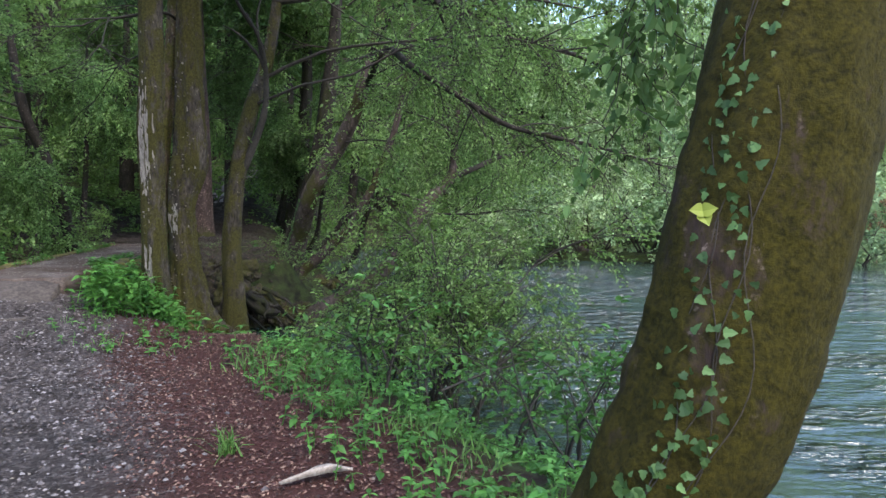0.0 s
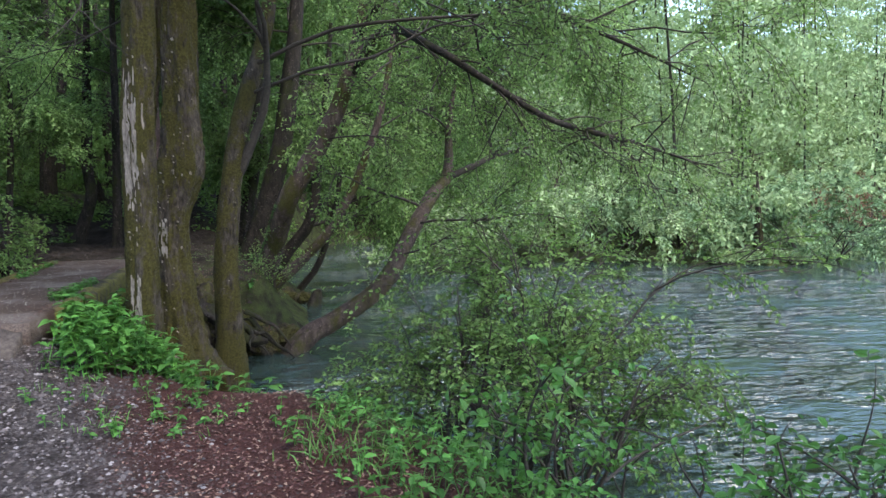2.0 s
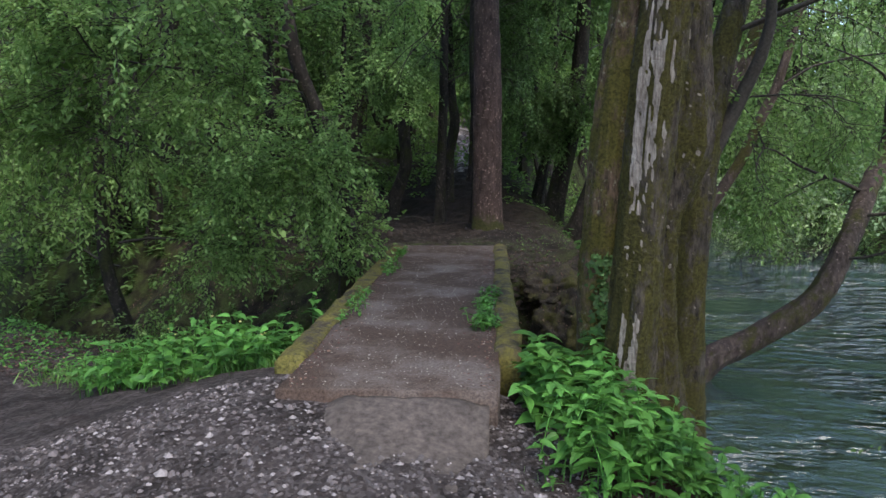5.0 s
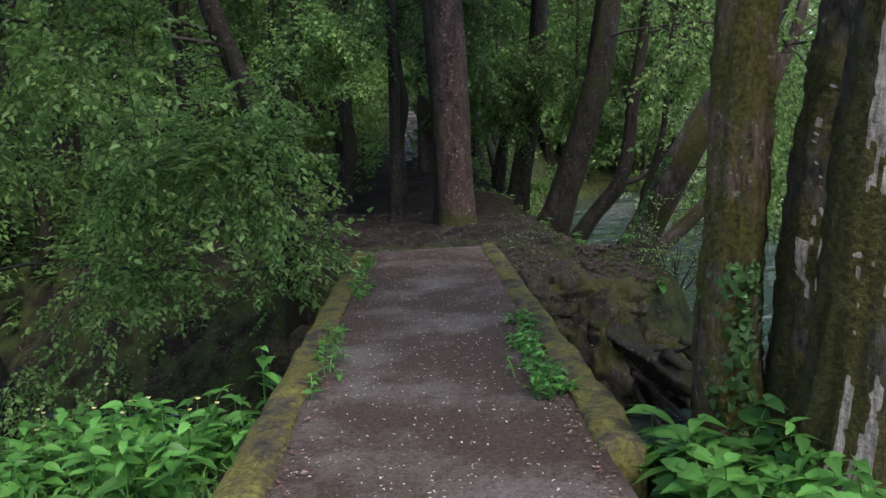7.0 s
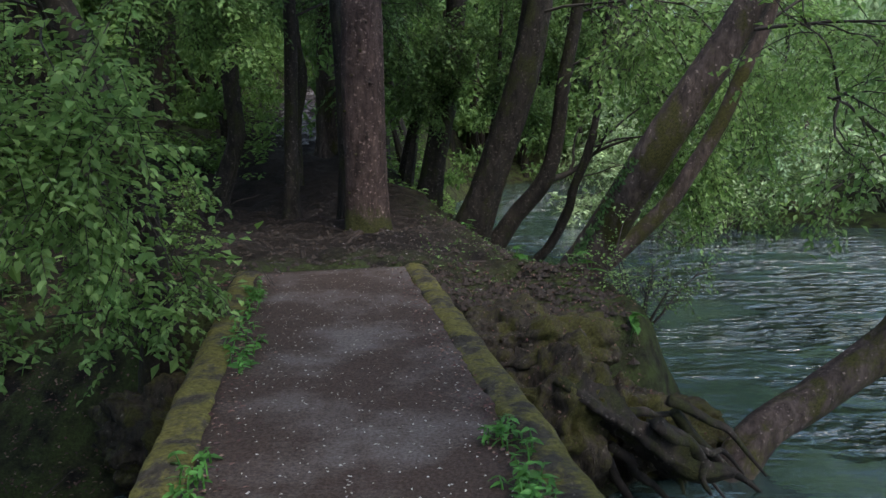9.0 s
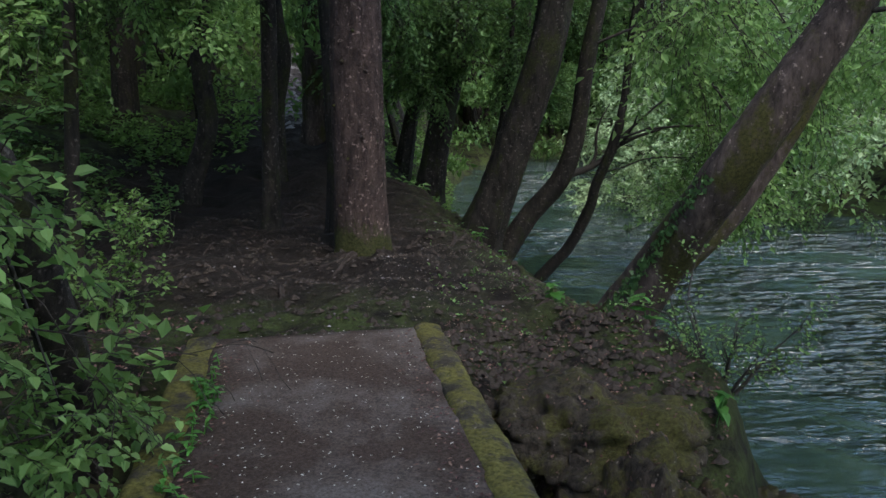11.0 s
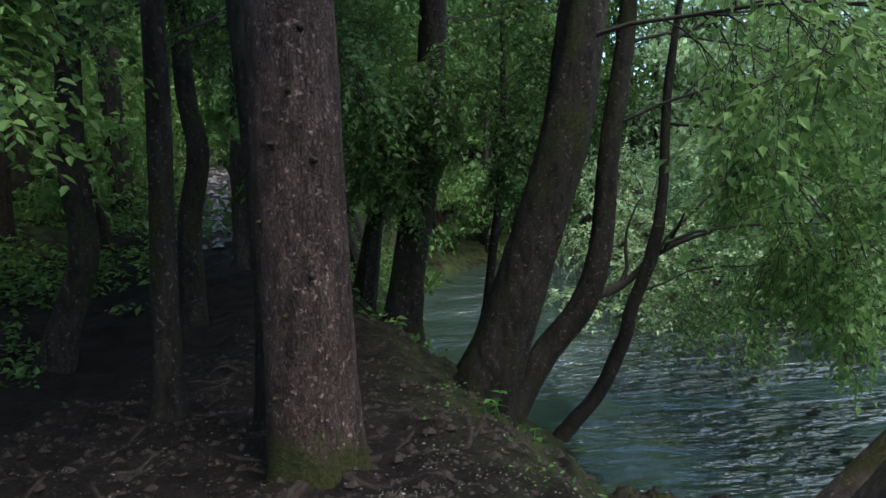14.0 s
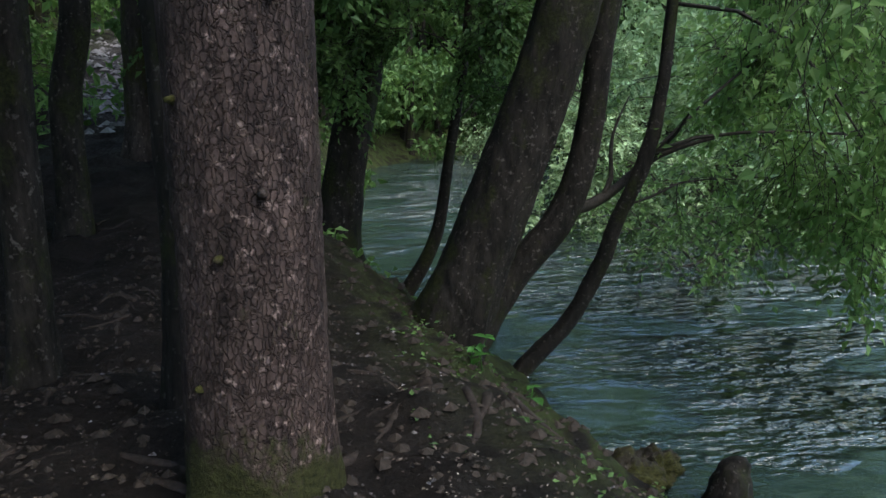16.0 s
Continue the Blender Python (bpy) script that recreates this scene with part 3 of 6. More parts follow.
# ---- footbridge ----
AX = np.array([-0.199, 0.98])
RIGHT = np.array([0.98, 0.199])
MID = np.array([-5.41, 12.04])


def on_deck(s, r, z):
    """A point s metres along the bridge from its middle and r to its right."""
    q = MID + AX * s + RIGHT * r
    return (q[0], q[1], z)


def deck_top(s):
    return 0.10 + 0.004 * s


def slab(s0, s1, r0, r1, low, n=40, k=14, seed=0.0, bumpy=0.006, crown=0.0, thick=0.35, slope=0.0, lay=None):
    """A long block with an uneven top and worn edges, lying along the bridge."""
    p = Pile()
    s, r = np.linspace(s0, s1, n), np.linspace(r0, r1, k)
    S, R = np.meshgrid(s, r, indexing="ij")
    e = np.minimum(R - r0, r1 - R) / max(1e-6, (r1 - r0) / 2)
    Z = deck_top(S) + low + slope * (S - s1) + crown * np.sqrt(np.clip(1 - (1 - e) ** 2, 0, 1)) + bumpy * fbm(S + seed, R * 1.0 + seed, 0.25, 4)
    if lay is not None:
        gx, gy = MID[0] + AX[0] * S + RIGHT[0] * R, MID[1] + AX[1] * S + RIGHT[1] * R
        f = smooth(0, 0.55, s1 - S)
        Z = Z * (1 - f) + f * (land(gx, gy) + lay + 0.045 * fbm(S + 3, R, 0.45, 4)) - 0.05 * smooth(0.35, 0.0, e) - 0.05 * smooth(s0 + 0.3, s0, S)
    Rw = R + 0.02 * fbm(S, R * 0 + seed, 0.5, 3) * (e < 0.05)
    top = np.stack([MID[0] + AX[0] * S + RIGHT[0] * Rw, MID[1] + AX[1] * S + RIGHT[1] * Rw, Z], -1)
    bot = top.copy()
    bot[..., 2] = deck_top(S) - thick
    v = np.concatenate([top.reshape(-1, 3), bot.reshape(-1, 3)])
    i, j = np.meshgrid(np.arange(n - 1), np.arange(k - 1), indexing="ij")
    a = (i * k + j).ravel()
    o = n * k
    t = [np.stack([a, a + k, a + k + 1], 1), np.stack([a, a + k + 1, a + 1], 1), np.stack([a + o, a + k + 1 + o, a + k + o], 1), np.stack([a + o, a + 1 + o, a + k + 1 + o], 1)]
    ring = list(range(0, k)) + [q * k + k - 1 for q in range(1, n)] + [(n - 1) * k + q for q in range(k - 2, -1, -1)] + [q * k for q in range(n - 2, 0, -1)]
    ring = np.array(ring)
    nx = np.roll(ring, -1)
    t += [np.stack([ring, nx, nx + o], 1), np.stack([ring, nx + o, ring + o], 1)]
    p.add(v, np.concatenate(t))
    return p


def build_bridge():
    b = thing("footbridge", "low earth-topped concrete footbridge with mossy kerbs", "bridge")
    slab(-2.95, 4.3, -0.68, 0.68, 0.0, 90, 26, 2.0).build("deck", DECK, b, True)["label"] = "dark trodden earth deck"
    for name, r0, r1, s0, seed in (("kerb", -0.87, -0.66, -2.3, 4.0), ("kerb", 0.66, 0.86, -2.0, 9.0)):
        o = slab(s0, 4.3, r0, r1, -0.005, 220, 13, seed, 0.04, 0.032, 0.42).build(name, MOSS, b, True)
        o["label"] = "moss-covered kerb"
    o = slab(-4.05, -2.97, -0.4, 0.62, -0.035, 50, 40, 7.0, 0.03, slope=0.12, lay=-0.012).build("ramp", CONCRETE, b, True)
    o["label"] = "cracked concrete apron"
    slab(-2.4, -1.2, -0.84, 0.84, -0.37, 14, 10, 3.0, 0.02, 0, 1.9).build("abutment", ROCK, b, False)
    slab(3.0, 4.2, -0.84, 0.84, -0.37, 14, 10, 5.0, 0.02, 0, 1.9).build("abutment", ROCK, b, False)
    for r in (-0.55, 0.5):
        slab(-1.6, 3.3, r, r + 0.12, -0.36, 12, 3, r, 0.005, 0, 0.6).build("beam", CONCRETE, b, False)
    return b


build_bridge()


# ---- trees ----
def tree(name, label, points, radii, bark, crown=None, group="", flare=0.5, sides=26, rough=0.12, limbs=(), lobes=5, step=0.07, twig_bark=None, category="tree"):
    """A trunk with limbs and a crown. limbs: (start, way, length, radius, depth, droop, kids); crown: a dict for the leaf sprays."""
    t = thing(name, label, category, group)
    p = Pile()
    tube(p, points, radii, sides, 0, rough, rnd.uniform(0, 9), flare, lobes, True, step)
    p.build("trunk", bark, t, True)
    tips = []
    if limbs:
        for start, way, length, radius, depth, droop, kids in limbs:
            q = Pile()
            slim = 0.55 if radius < 0.065 else 1.0
            grow(q, start, Vector(way) + Vector((0, 0, 0.2 if droop > 0.05 and name != "hornbeam" else 0.0)), length, radius * slim, depth, tips, droop * (0.55 if name == "hornbeam" else 1.0), 0.75, kids, 0.22)
            q.build("limb", twig_bark or bark, t, True)
    if crown and tips:
        c = Pile()
        s = np.array([a for a, _ in tips])
        d = np.array([a for _, a in tips])
        for k in range(crown.get("per", 2)):
            dd = d + rng.normal(0, 0.7, d.shape) + np.array([0, 0, -crown.get("sag", 0.2)])
            keep = clear(s)
            sprays(c, s[keep] + rng.normal(0, crown.get("jitter", 0.08), (keep.sum(), 3)), dd[keep], crown.get("count", 9), crown.get("reach", 0.35) * rng.uniform(0.6, 1.2, keep.sum()), crown.get("length", 0.07), crown.get("width", 0.04), 0, 1, droop=crown.get("droop", 0.3), flat=crown.get("flat", 0.7), fine=crown.get("fine", False))
        c.build("crown", [crown.get("leaf", LEAF_MID), TWIG], t)
    return t


WALKWAY = [(2.18, -0.96), (1.4, -0.11), (-0.92, 2.37), (-2.79, 4.29), (-4.4, 7.1), (-4.7, 8.3), (-5.3, 11.2), (-5.6, 14.1), (-5.8, 15.3), (-6.1, 16.6)]


def clear(p, gap=1.25):
    """Which places keep clear of the walkway at head height."""
    return (bank_distance(p[:, 0], p[:, 1], WALKWAY) > gap) | (p[:, 2] > 3.0)


def ring_limbs(x, y, zs, length, radius, depth=2, droop=0.1, kids=4, n=6, rise=0.3, toward=None):
    out = []
    for k in range(n):
        a = rnd.uniform(0, 2 * math.pi)
        way = Vector((math.cos(a), math.sin(a), rise))
        if toward:
            way = way * 0.6 + Vector((*toward, 0)) * 0.8
        out.append(((x, y, rnd.uniform(*zs)), way, length * rnd.uniform(0.7, 1.2), radius, depth, droop, kids))
    return out


# leaning mossy tree close by at the start of the walk
near_pts = [(1.632, 2.617, -1.012), (1.749, 2.569, -0.544), (1.917, 2.491, -0.024), (2.100, 2.474, 0.403), (2.264, 2.499, 1.017), (2.406, 2.535, 1.642), (2.685, 2.597, 2.578), (3.149, 2.716, 4.660), (3.458, 2.831, 8.302)]
near_rad = [0.32, 0.265, 0.255, 0.275, 0.29, 0.285, 0.27, 0.22, 0.12]
tree("mossy_tree", "leaning trunk thick with olive moss and climbing ivy", near_pts, near_rad, BARK_OLIVE, dict(leaf=LEAF_MID, per=2, count=9, length=0.09, width=0.06, reach=0.4, fine=True),
     flare=0.04, sides=40, rough=0.1, step=0.04, lobes=3, twig_bark=TWIG,
     limbs=[((2.68, 2.60, 2.79), (0.6, 1.0, 0.25), 2.2, 0.035, 2, 0.12, 4), ((2.79, 2.60, 3.31), (0.2, 1.0, 0.1), 3.0, 0.05, 2, 0.2, 4), ((2.99, 2.71, 4.14), (-0.6, 0.8, 0.3), 3.5, 0.07, 2, 0.1, 5), ((3.09, 2.72, 4.76), (1, 0.3, 0.3), 3.5, 0.07, 2, 0.1, 5), ((3.20, 2.72, 5.70), (-1, 0.0, 0.4), 3.0, 0.06, 2, 0.1, 5)])


def ivy_on(points, radii, face, count, low, high, spread, size, name="ivy", label="small dark ivy leaves climbing a mossy trunk", wander=0.5):
    """Ivy leaves lying on the side of a trunk that looks towards face."""
    ivy = thing(name, label, "ivy")
    c = spline(points, 200)
    r = np.interp(np.linspace(0, len(points) - 1, 200), np.arange(len(points)), radii)
    ok = np.where((c[:, 2] > low) & (c[:, 2] < high))[0]
    i = rng.choice(ok, count)
    d = unit(np.gradient(c, axis=0))[i]
    f = np.asarray(face, float)
    f = unit(f - (d @ f)[:, None] * d)
    s = np.cross(d, f)
    z = c[i][:, 2]
    a = wander * np.sin(z * 2.6 + 1.0) + rng.normal(0, spread, count)
    out = f * np.cos(a)[:, None] + s * np.sin(a)[:, None]
    base = c[i] + out * (r[i] * 1.06 + 0.006)[:, None]
    way = rng.normal(0, 0.8, (count, 3)) + np.array([0, 0, -0.4])
    way = way - (way * out).sum(1)[:, None] * out * 0.85
    p = Pile()
    k = size * rng.uniform(0.6, 1.3, count)
    shaped_leaves(p, base, way, out + rng.normal(0, 0.4, (count, 3)), k, k * 0.95, "ivy", 0.1, 0.1)
    p.build("ivy_leaves", LEAF_IVY, ivy)
    q = Pile()
    for b in (0.0, 0.18):
        ii = np.arange(ok[0], ok[-1], 3)
        dd = unit(np.gradient(c, axis=0))[ii]
        ff = unit(np.asarray(face, float) - (dd @ np.asarray(face, float))[:, None] * dd)
        aa = wander * np.sin(c[ii][:, 2] * 2.6 + 1.0) + b + 0.12 * np.sin(c[ii][:, 2] * 9 + b * 20)
        oo = ff * np.cos(aa)[:, None] + np.cross(dd, ff) * np.sin(aa)[:, None]
        tube(q, c[ii] + oo * (r[ii] * 1.03)[:, None], np.full(len(ii), 0.002), 5, cap=False)
    tagged(q.build("ivy_runner", TWIG, ivy, True), kind="stuff")


ivy_on(near_pts, near_rad, (-0.95, -0.9, 0), 150, -0.6, 2.2, 0.1, 0.03, wander=0.16)
ivy_on(near_pts, near_rad, (-0.5, -1.0, 0), 120, -0.6, 2.2, 0.1, 0.03, wander=0.2)
ivy_on(near_pts, near_rad, (-0.7, -1.0, 0), 130, -0.75, 0.1, 0.28, 0.042, wander=0.05)

# clump of old trunks beside the bridge
peeled = [(-3.476, 10.462, -0.804), (-3.431, 10.359, -0.232), (-3.385, 10.225, 0.393), (-3.340, 10.123, 1.225), (-3.273, 10.000, 2.058), (-3.209, 9.950, 2.890), (-3.155, 9.900, 4.347), (-3.103, 9.902, 7.262)]
tree("old_tree", "old trunk with bark peeled off in long pale strips", peeled, [0.27, 0.2, 0.165, 0.155, 0.155, 0.15, 0.14, 0.09], BARK_PEELED, dict(leaf=LEAF_MID, per=2, length=0.12, width=0.08, count=4),
     flare=0.35, sides=56, rough=0.24, step=0.035, twig_bark=TWIG, limbs=ring_limbs(-3.16, 9.9, (3.6, 6.5), 3.2, 0.06, 2, 0.08, 5, 6))
wide = [(-3.354, 11.089, -0.908), (-3.321, 11.038, -0.232), (-3.298, 10.986, 0.497), (-3.255, 10.957, 1.069), (-3.120, 10.961, 1.590), (-3.099, 10.941, 2.266), (-3.077, 10.921, 3.307), (-3.033, 10.839, 5.180), (-2.821, 10.742, 8.302)]
tree("old_tree", "thick old trunk with a swollen knot and green moss", wide, [0.36, 0.23, 0.18, 0.18, 0.25, 0.19, 0.18, 0.15, 0.1], BARK_PEELED, dict(leaf=LEAF_MID, per=2, length=0.12, width=0.08, count=4),
     flare=0.3, sides=56, rough=0.26, step=0.035, twig_bark=TWIG, limbs=ring_limbs(-3.09, 10.84, (4, 7.5), 3.4, 0.07, 2, 0.08, 5, 6))
third = [(-3.61, 11.25, -1.2), (-3.66, 11.2, -0.4), (-3.71, 11.12, 0.3), (-3.68, 11.05, 1.1), (-3.61, 11.1, 2.0), (-3.46, 11.2, 3.2), (-3.26, 11.3, 6)]
tree("old_tree", "mossy trunk with flaking bark and ivy round its foot", third, [0.3, 0.19, 0.15, 0.142, 0.142, 0.125, 0.07], BARK_MOSSY, None, flare=0.25, sides=48, rough=0.24, step=0.035, twig_bark=TWIG,
     limbs=ring_limbs(-3.3, 11.2, (3.6, 5.6), 3.0, 0.05, 2, 0.05, 4, 5))
fourth = [(-3.003, 12.196, -1.793), (-2.970, 12.145, -0.648), (-2.948, 12.094, 0.393), (-2.847, 12.201, 1.538), (-2.698, 12.414, 2.474), (-2.448, 12.735, 3.515), (-2.147, 13.058, 5.700)]
tree("old_tree", "slender leaning trunk furred with green moss", fourth, [0.26, 0.175, 0.145, 0.13, 0.12, 0.1, 0.06], BARK_PEELED, dict(leaf=LEAF_FRESH, per=2, length=0.07, width=0.042, reach=0.28, count=5),
     flare=0.2, sides=28, rough=0.18, step=0.06, twig_bark=TWIG,
     limbs=[((-2.77, 12.20, 1.54), (0.25, -0.1, 1.0), 2.6, 0.075, 1, -0.05, 3), ((-2.54, 12.52, 3.00), (1.0, 0.1, 0.12), 5.2, 0.06, 3, 0.1, 4), ((-2.65, 12.42, 2.58), (1.0, -0.3, 0.1), 4.4, 0.05, 3, 0.1, 4), ((-2.35, 12.84, 4.35), (1.0, 0.4, 0.1), 5.5, 0.07, 3, 0.14, 4), ((-2.35, 12.84, 4.76), (0.6, -0.9, 0.1), 4.0, 0.06, 3, 0.14, 4)])
ivy_on(third, [0.3, 0.19, 0.15, 0.142, 0.142, 0.125, 0.07], (0.45, -1.0, 0), 700, -0.8, 0.75, 0.5, 0.044, label="glossy ivy wrapped round the foot of a trunk", wander=0.25)


def bare_patch(owner, angle, z0, z1, half, seed):
    """Marks on the trunk where the bark has gone and bare wood shows."""
    me = next(o for o in owner.children if o.name.startswith("trunk")).data
    n = len(me.vertices)
    v = np.empty(n * 3)
    me.vertices.foreach_get("co", v)
    v = v.reshape(-1, 3)
    nr = np.empty(n * 3)
    me.vertex_normals.foreach_get("vector", nr)
    nr = nr.reshape(-1, 3)
    a = np.arctan2(nr[:, 1], nr[:, 0])
    off = (a - angle + np.pi) % (2 * np.pi) - np.pi
    mid = (v[:, 2] - z0) / (z1 - z0)
    width = half * np.sqrt(np.clip(1 - (2 * mid - 1) ** 2, 0, 1)) * (1 + 0.7 * fbm(v[:, 2] * 6 + seed, v[:, 2] * 0, 1.0, 3))
    bare = np.clip(2.0 * (1 - np.abs(off) / np.maximum(width, 0.02)), 0, 0.8)
    old = me.attributes.get("bare")
    if old is None:
        old = me.attributes.new("bare", "FLOAT", "POINT")
    was = np.zeros(n, np.float32)
    old.data.foreach_get("value", was)
    old.data.foreach_set("value", np.maximum(was, bare).astype(np.float32))


OLD_TREES = sorted((o for o in bpy.data.objects if o.name.startswith("old_tree")), key=lambda o: o.name)
bare_patch(OLD_TREES[0], -1.75, 1.1, 2.7, 0.36, 1.0)
bare_patch(OLD_TREES[0], -1.75, -0.5, 0.45, 0.6, 4.0)
bare_patch(OLD_TREES[1], -1.85, 0.55, 1.0, 0.25, 7.0)

# long brown trunk leaning out over the river
lean = [(-4.0, 18.35, -0.85), (-3.75, 18.3, -0.45), (-3.45, 18.1, 0.15), (-3.05, 17.6, 1.05), (-2.6, 17.5, 1.8), (-2.22, 17.5, 2.4), (-1.8, 17.5, 3.3), (-1.3, 17.5, 5.2), (-1.0, 17.4, 8)]
lean_rad = [0.36, 0.26, 0.22, 0.195, 0.18, 0.17, 0.155, 0.12, 0.06]
tree("leaning_tree", "brown trunk leaning far out over the river", lean, lean_rad, BARK_GREY, dict(leaf=LEAF_AIRY, per=1, length=0.11, width=0.065, reach=0.45, count=5),
     flare=0.25, sides=30, rough=0.1, twig_bark=TWIG,
     limbs=[((-2.3, 17.5, 2.3), (1, -0.3, 0.05), 2.2, 0.04, 2, 0.05, 4), ((-1.9, 17.5, 3.1), (1, 0.4, 0.1), 3.5, 0.05, 2, 0.2, 5), ((-1.7, 17.5, 3.6), (0.8, -0.8, 0.1), 3.5, 0.05, 2, 0.2, 5), ((-1.4, 17.5, 5.0), (1, 0.1, 0.2), 4, 0.06, 2, 0.15, 5)])
ivy_on(lean, lean_rad, (-1.0, -0.75, 0.5), 420, -0.7, 1.0, 0.17, 0.04, label="string of ivy running up a leaning trunk", wander=0.1)
second = [(-3.95, 19.2, -1.1), (-3.67, 19.3, -0.78), (-3.28, 19.3, -0.46), (-2.52, 19.3, 0.26), (-2.15, 19.3, 0.8), (-1.8, 19.3, 1.41), (-1.53, 19.3, 2.08), (-1.24, 19.3, 2.8), (-0.9, 19.4, 4.4), (-0.7, 19.5, 6.5)]
tree("leaning_tree", "thin grey trunk leaning over the river", second, [0.17, 0.14, 0.125, 0.105, 0.1, 0.095, 0.09, 0.08, 0.06, 0.03], BARK_GREY, dict(leaf=LEAF_AIRY, per=1, length=0.11, width=0.065, reach=0.45, count=5), flare=0.2, sides=18, rough=0.08, twig_bark=TWIG,
     limbs=[((-1.3, 19.3, 2.6), (1, -0.2, 0.1), 3.5, 0.04, 3, 0.25, 4), ((-1.0, 19.4, 4), (1, 0.3, 0.1), 4, 0.05, 3, 0.2, 4)])

# spruce in the middle of the far bank
spruce_pts = [(-6.36, 19.5, -0.25), (-6.36, 19.5, 0.1), (-6.37, 19.5, 0.6), (-6.37, 19.5, 1.6), (-6.36, 19.5, 3), (-6.4, 19.5, 6), (-6.4, 19.5, 14)]
tree("spruce", "straight spruce trunk with reddish-grey flaky bark", spruce_pts, [0.33, 0.295, 0.28, 0.27, 0.258, 0.22, 0.08], BARK_SPRUCE, dict(leaf=LEAF_DEEP, per=1, length=0.12, width=0.06, count=6),
     flare=0.17, sides=48, rough=0.06, step=0.06, twig_bark=TWIG, limbs=ring_limbs(-6.4, 19.5, (6, 12), 2.6, 0.035, 2, 0.12, 5, 12, 0.0))
SPRUCE = next(o for o in bpy.data.objects["spruce"].children if o.name.startswith("trunk"))
for kz, ka in ((1.05, -1.9), (1.28, -1.3), (1.95, -1.1), (2.05, -2.0), (2.35, -1.55), (0.55, -2.3), (1.6, -2.5), (2.7, -1.2)):
    p = Pile()
    cx, cy = -6.37 + 0.27 * math.cos(ka), 19.5 + 0.27 * math.sin(ka)
    tube(p, [(cx, cy, kz), (cx + 0.035 * math.cos(ka), cy + 0.035 * math.sin(ka), kz + 0.004)], [0.022, 0.009], 9, 0, 0.4, kz)
    p.build("knot", BARK_GREY, SPRUCE, True)["label"] = "small dark branch knot"

# darker stems of the far bank
tree("young_tree", "slim dark trunk standing on bare soil", [(-7.75, 20.95, -0.25), (-7.72, 20.95, 0.3), (-7.68, 20.95, 1.4), (-7.62, 20.95, 2.6), (-7.6, 21, 4.5), (-7.5, 21, 8)], [0.16, 0.12, 0.1, 0.095, 0.08, 0.04], BARK_DARK,
     dict(leaf=LEAF_MID, per=1, length=0.095, width=0.058), group="slim trunks of the far bank", sides=22, flare=0.45, twig_bark=TWIG, limbs=ring_limbs(-7.55, 21, (3.0, 6.5), 2.2, 0.035, 2, 0.12, 4, 7))
tree("young_tree", "slim curved trunk with moss at its foot", [(-8.35, 24.0, -0.1), (-8.32, 24, 0.6), (-8.3, 24, 1.5), (-8.15, 24, 2.3), (-8.25, 24, 3.2), (-8.3, 24, 6)], [0.19, 0.15, 0.135, 0.13, 0.11, 0.06], BARK_DARK,
     dict(leaf=LEAF_MID, per=1, length=0.095, width=0.058), group="slim trunks of the far bank", sides=22, flare=0.5, twig_bark=TWIG, limbs=ring_limbs(-8.25, 24, (2.4, 5.5), 2.2, 0.035, 2, 0.1, 4, 7))
tree("young_tree", "brown trunk beside the climbing path", [(-8.3, 27.0, 0.3), (-8.25, 27, 1.2), (-8.2, 27, 2.5), (-8.15, 27, 4.5), (-8.1, 27, 9)], [0.36, 0.25, 0.23, 0.21, 0.1], BARK_GREY,
     dict(leaf=LEAF_MID, per=2, length=0.08, width=0.05), group="slim trunks of the far bank", sides=24, flare=0.4, twig_bark=TWIG, limbs=ring_limbs(-8.1, 27, (4.0, 8), 3, 0.05, 2, 0.1, 4, 7))
tree("young_tree", "thin dark stem close behind the spruce", [(-6.8, 20.4, -0.2), (-6.78, 20.4, 0.8), (-6.8, 20.4, 2.2), (-6.85, 20.4, 3.6), (-6.8, 20.4, 7)], [0.13, 0.1, 0.09, 0.08, 0.04], BARK_DARK,
     None, group="slim trunks of the far bank", sides=18, flare=0.4, twig_bark=TWIG, limbs=ring_limbs(-6.95, 20.4, (3.4, 6), 2, 0.03, 1, 0.1, 3, 4))
tree("young_tree", "dark crooked trunk among the leaves", [(-9.6, 22.9, -0.2), (-9.4, 22.9, 0.4), (-9.1, 22.9, 1.3), (-9.15, 22.9, 2.2), (-9.05, 22.9, 4), (-8.9, 22.9, 7)], [0.24, 0.16, 0.145, 0.14, 0.12, 0.06], BARK_DARK,
     dict(leaf=LEAF_MID, per=2, length=0.08, width=0.05), group="slim trunks of the far bank", sides=20, flare=0.3, twig_bark=TWIG, limbs=ring_limbs(-9.1, 22.9, (2.8, 5.5), 2.6, 0.045, 2, 0.15, 5, 8))
tree("bank_tree", "dark trunk wrapped in leafy shoots at the water's edge", [(-5.98, 26.1, -0.7), (-5.88, 26.1, -0.1), (-5.68, 26.1, 1.0), (-5.4, 26.1, 2.4), (-5.2, 26.1, 4.5), (-5.0, 26.1, 9)], [0.42, 0.29, 0.25, 0.23, 0.2, 0.08], BARK_DARK,
     dict(leaf=LEAF_MID, per=1, length=0.11, width=0.065, reach=0.45), group="trunks leaning over the river", sides=26, flare=0.25, twig_bark=TWIG,
     limbs=ring_limbs(-5.75, 26.4, (0.8, 4.0), 1.6, 0.02, 2, 0.15, 4, 9) + ring_limbs(-5.4, 26.4, (4, 8), 3.2, 0.05, 2, 0.1, 5, 7))
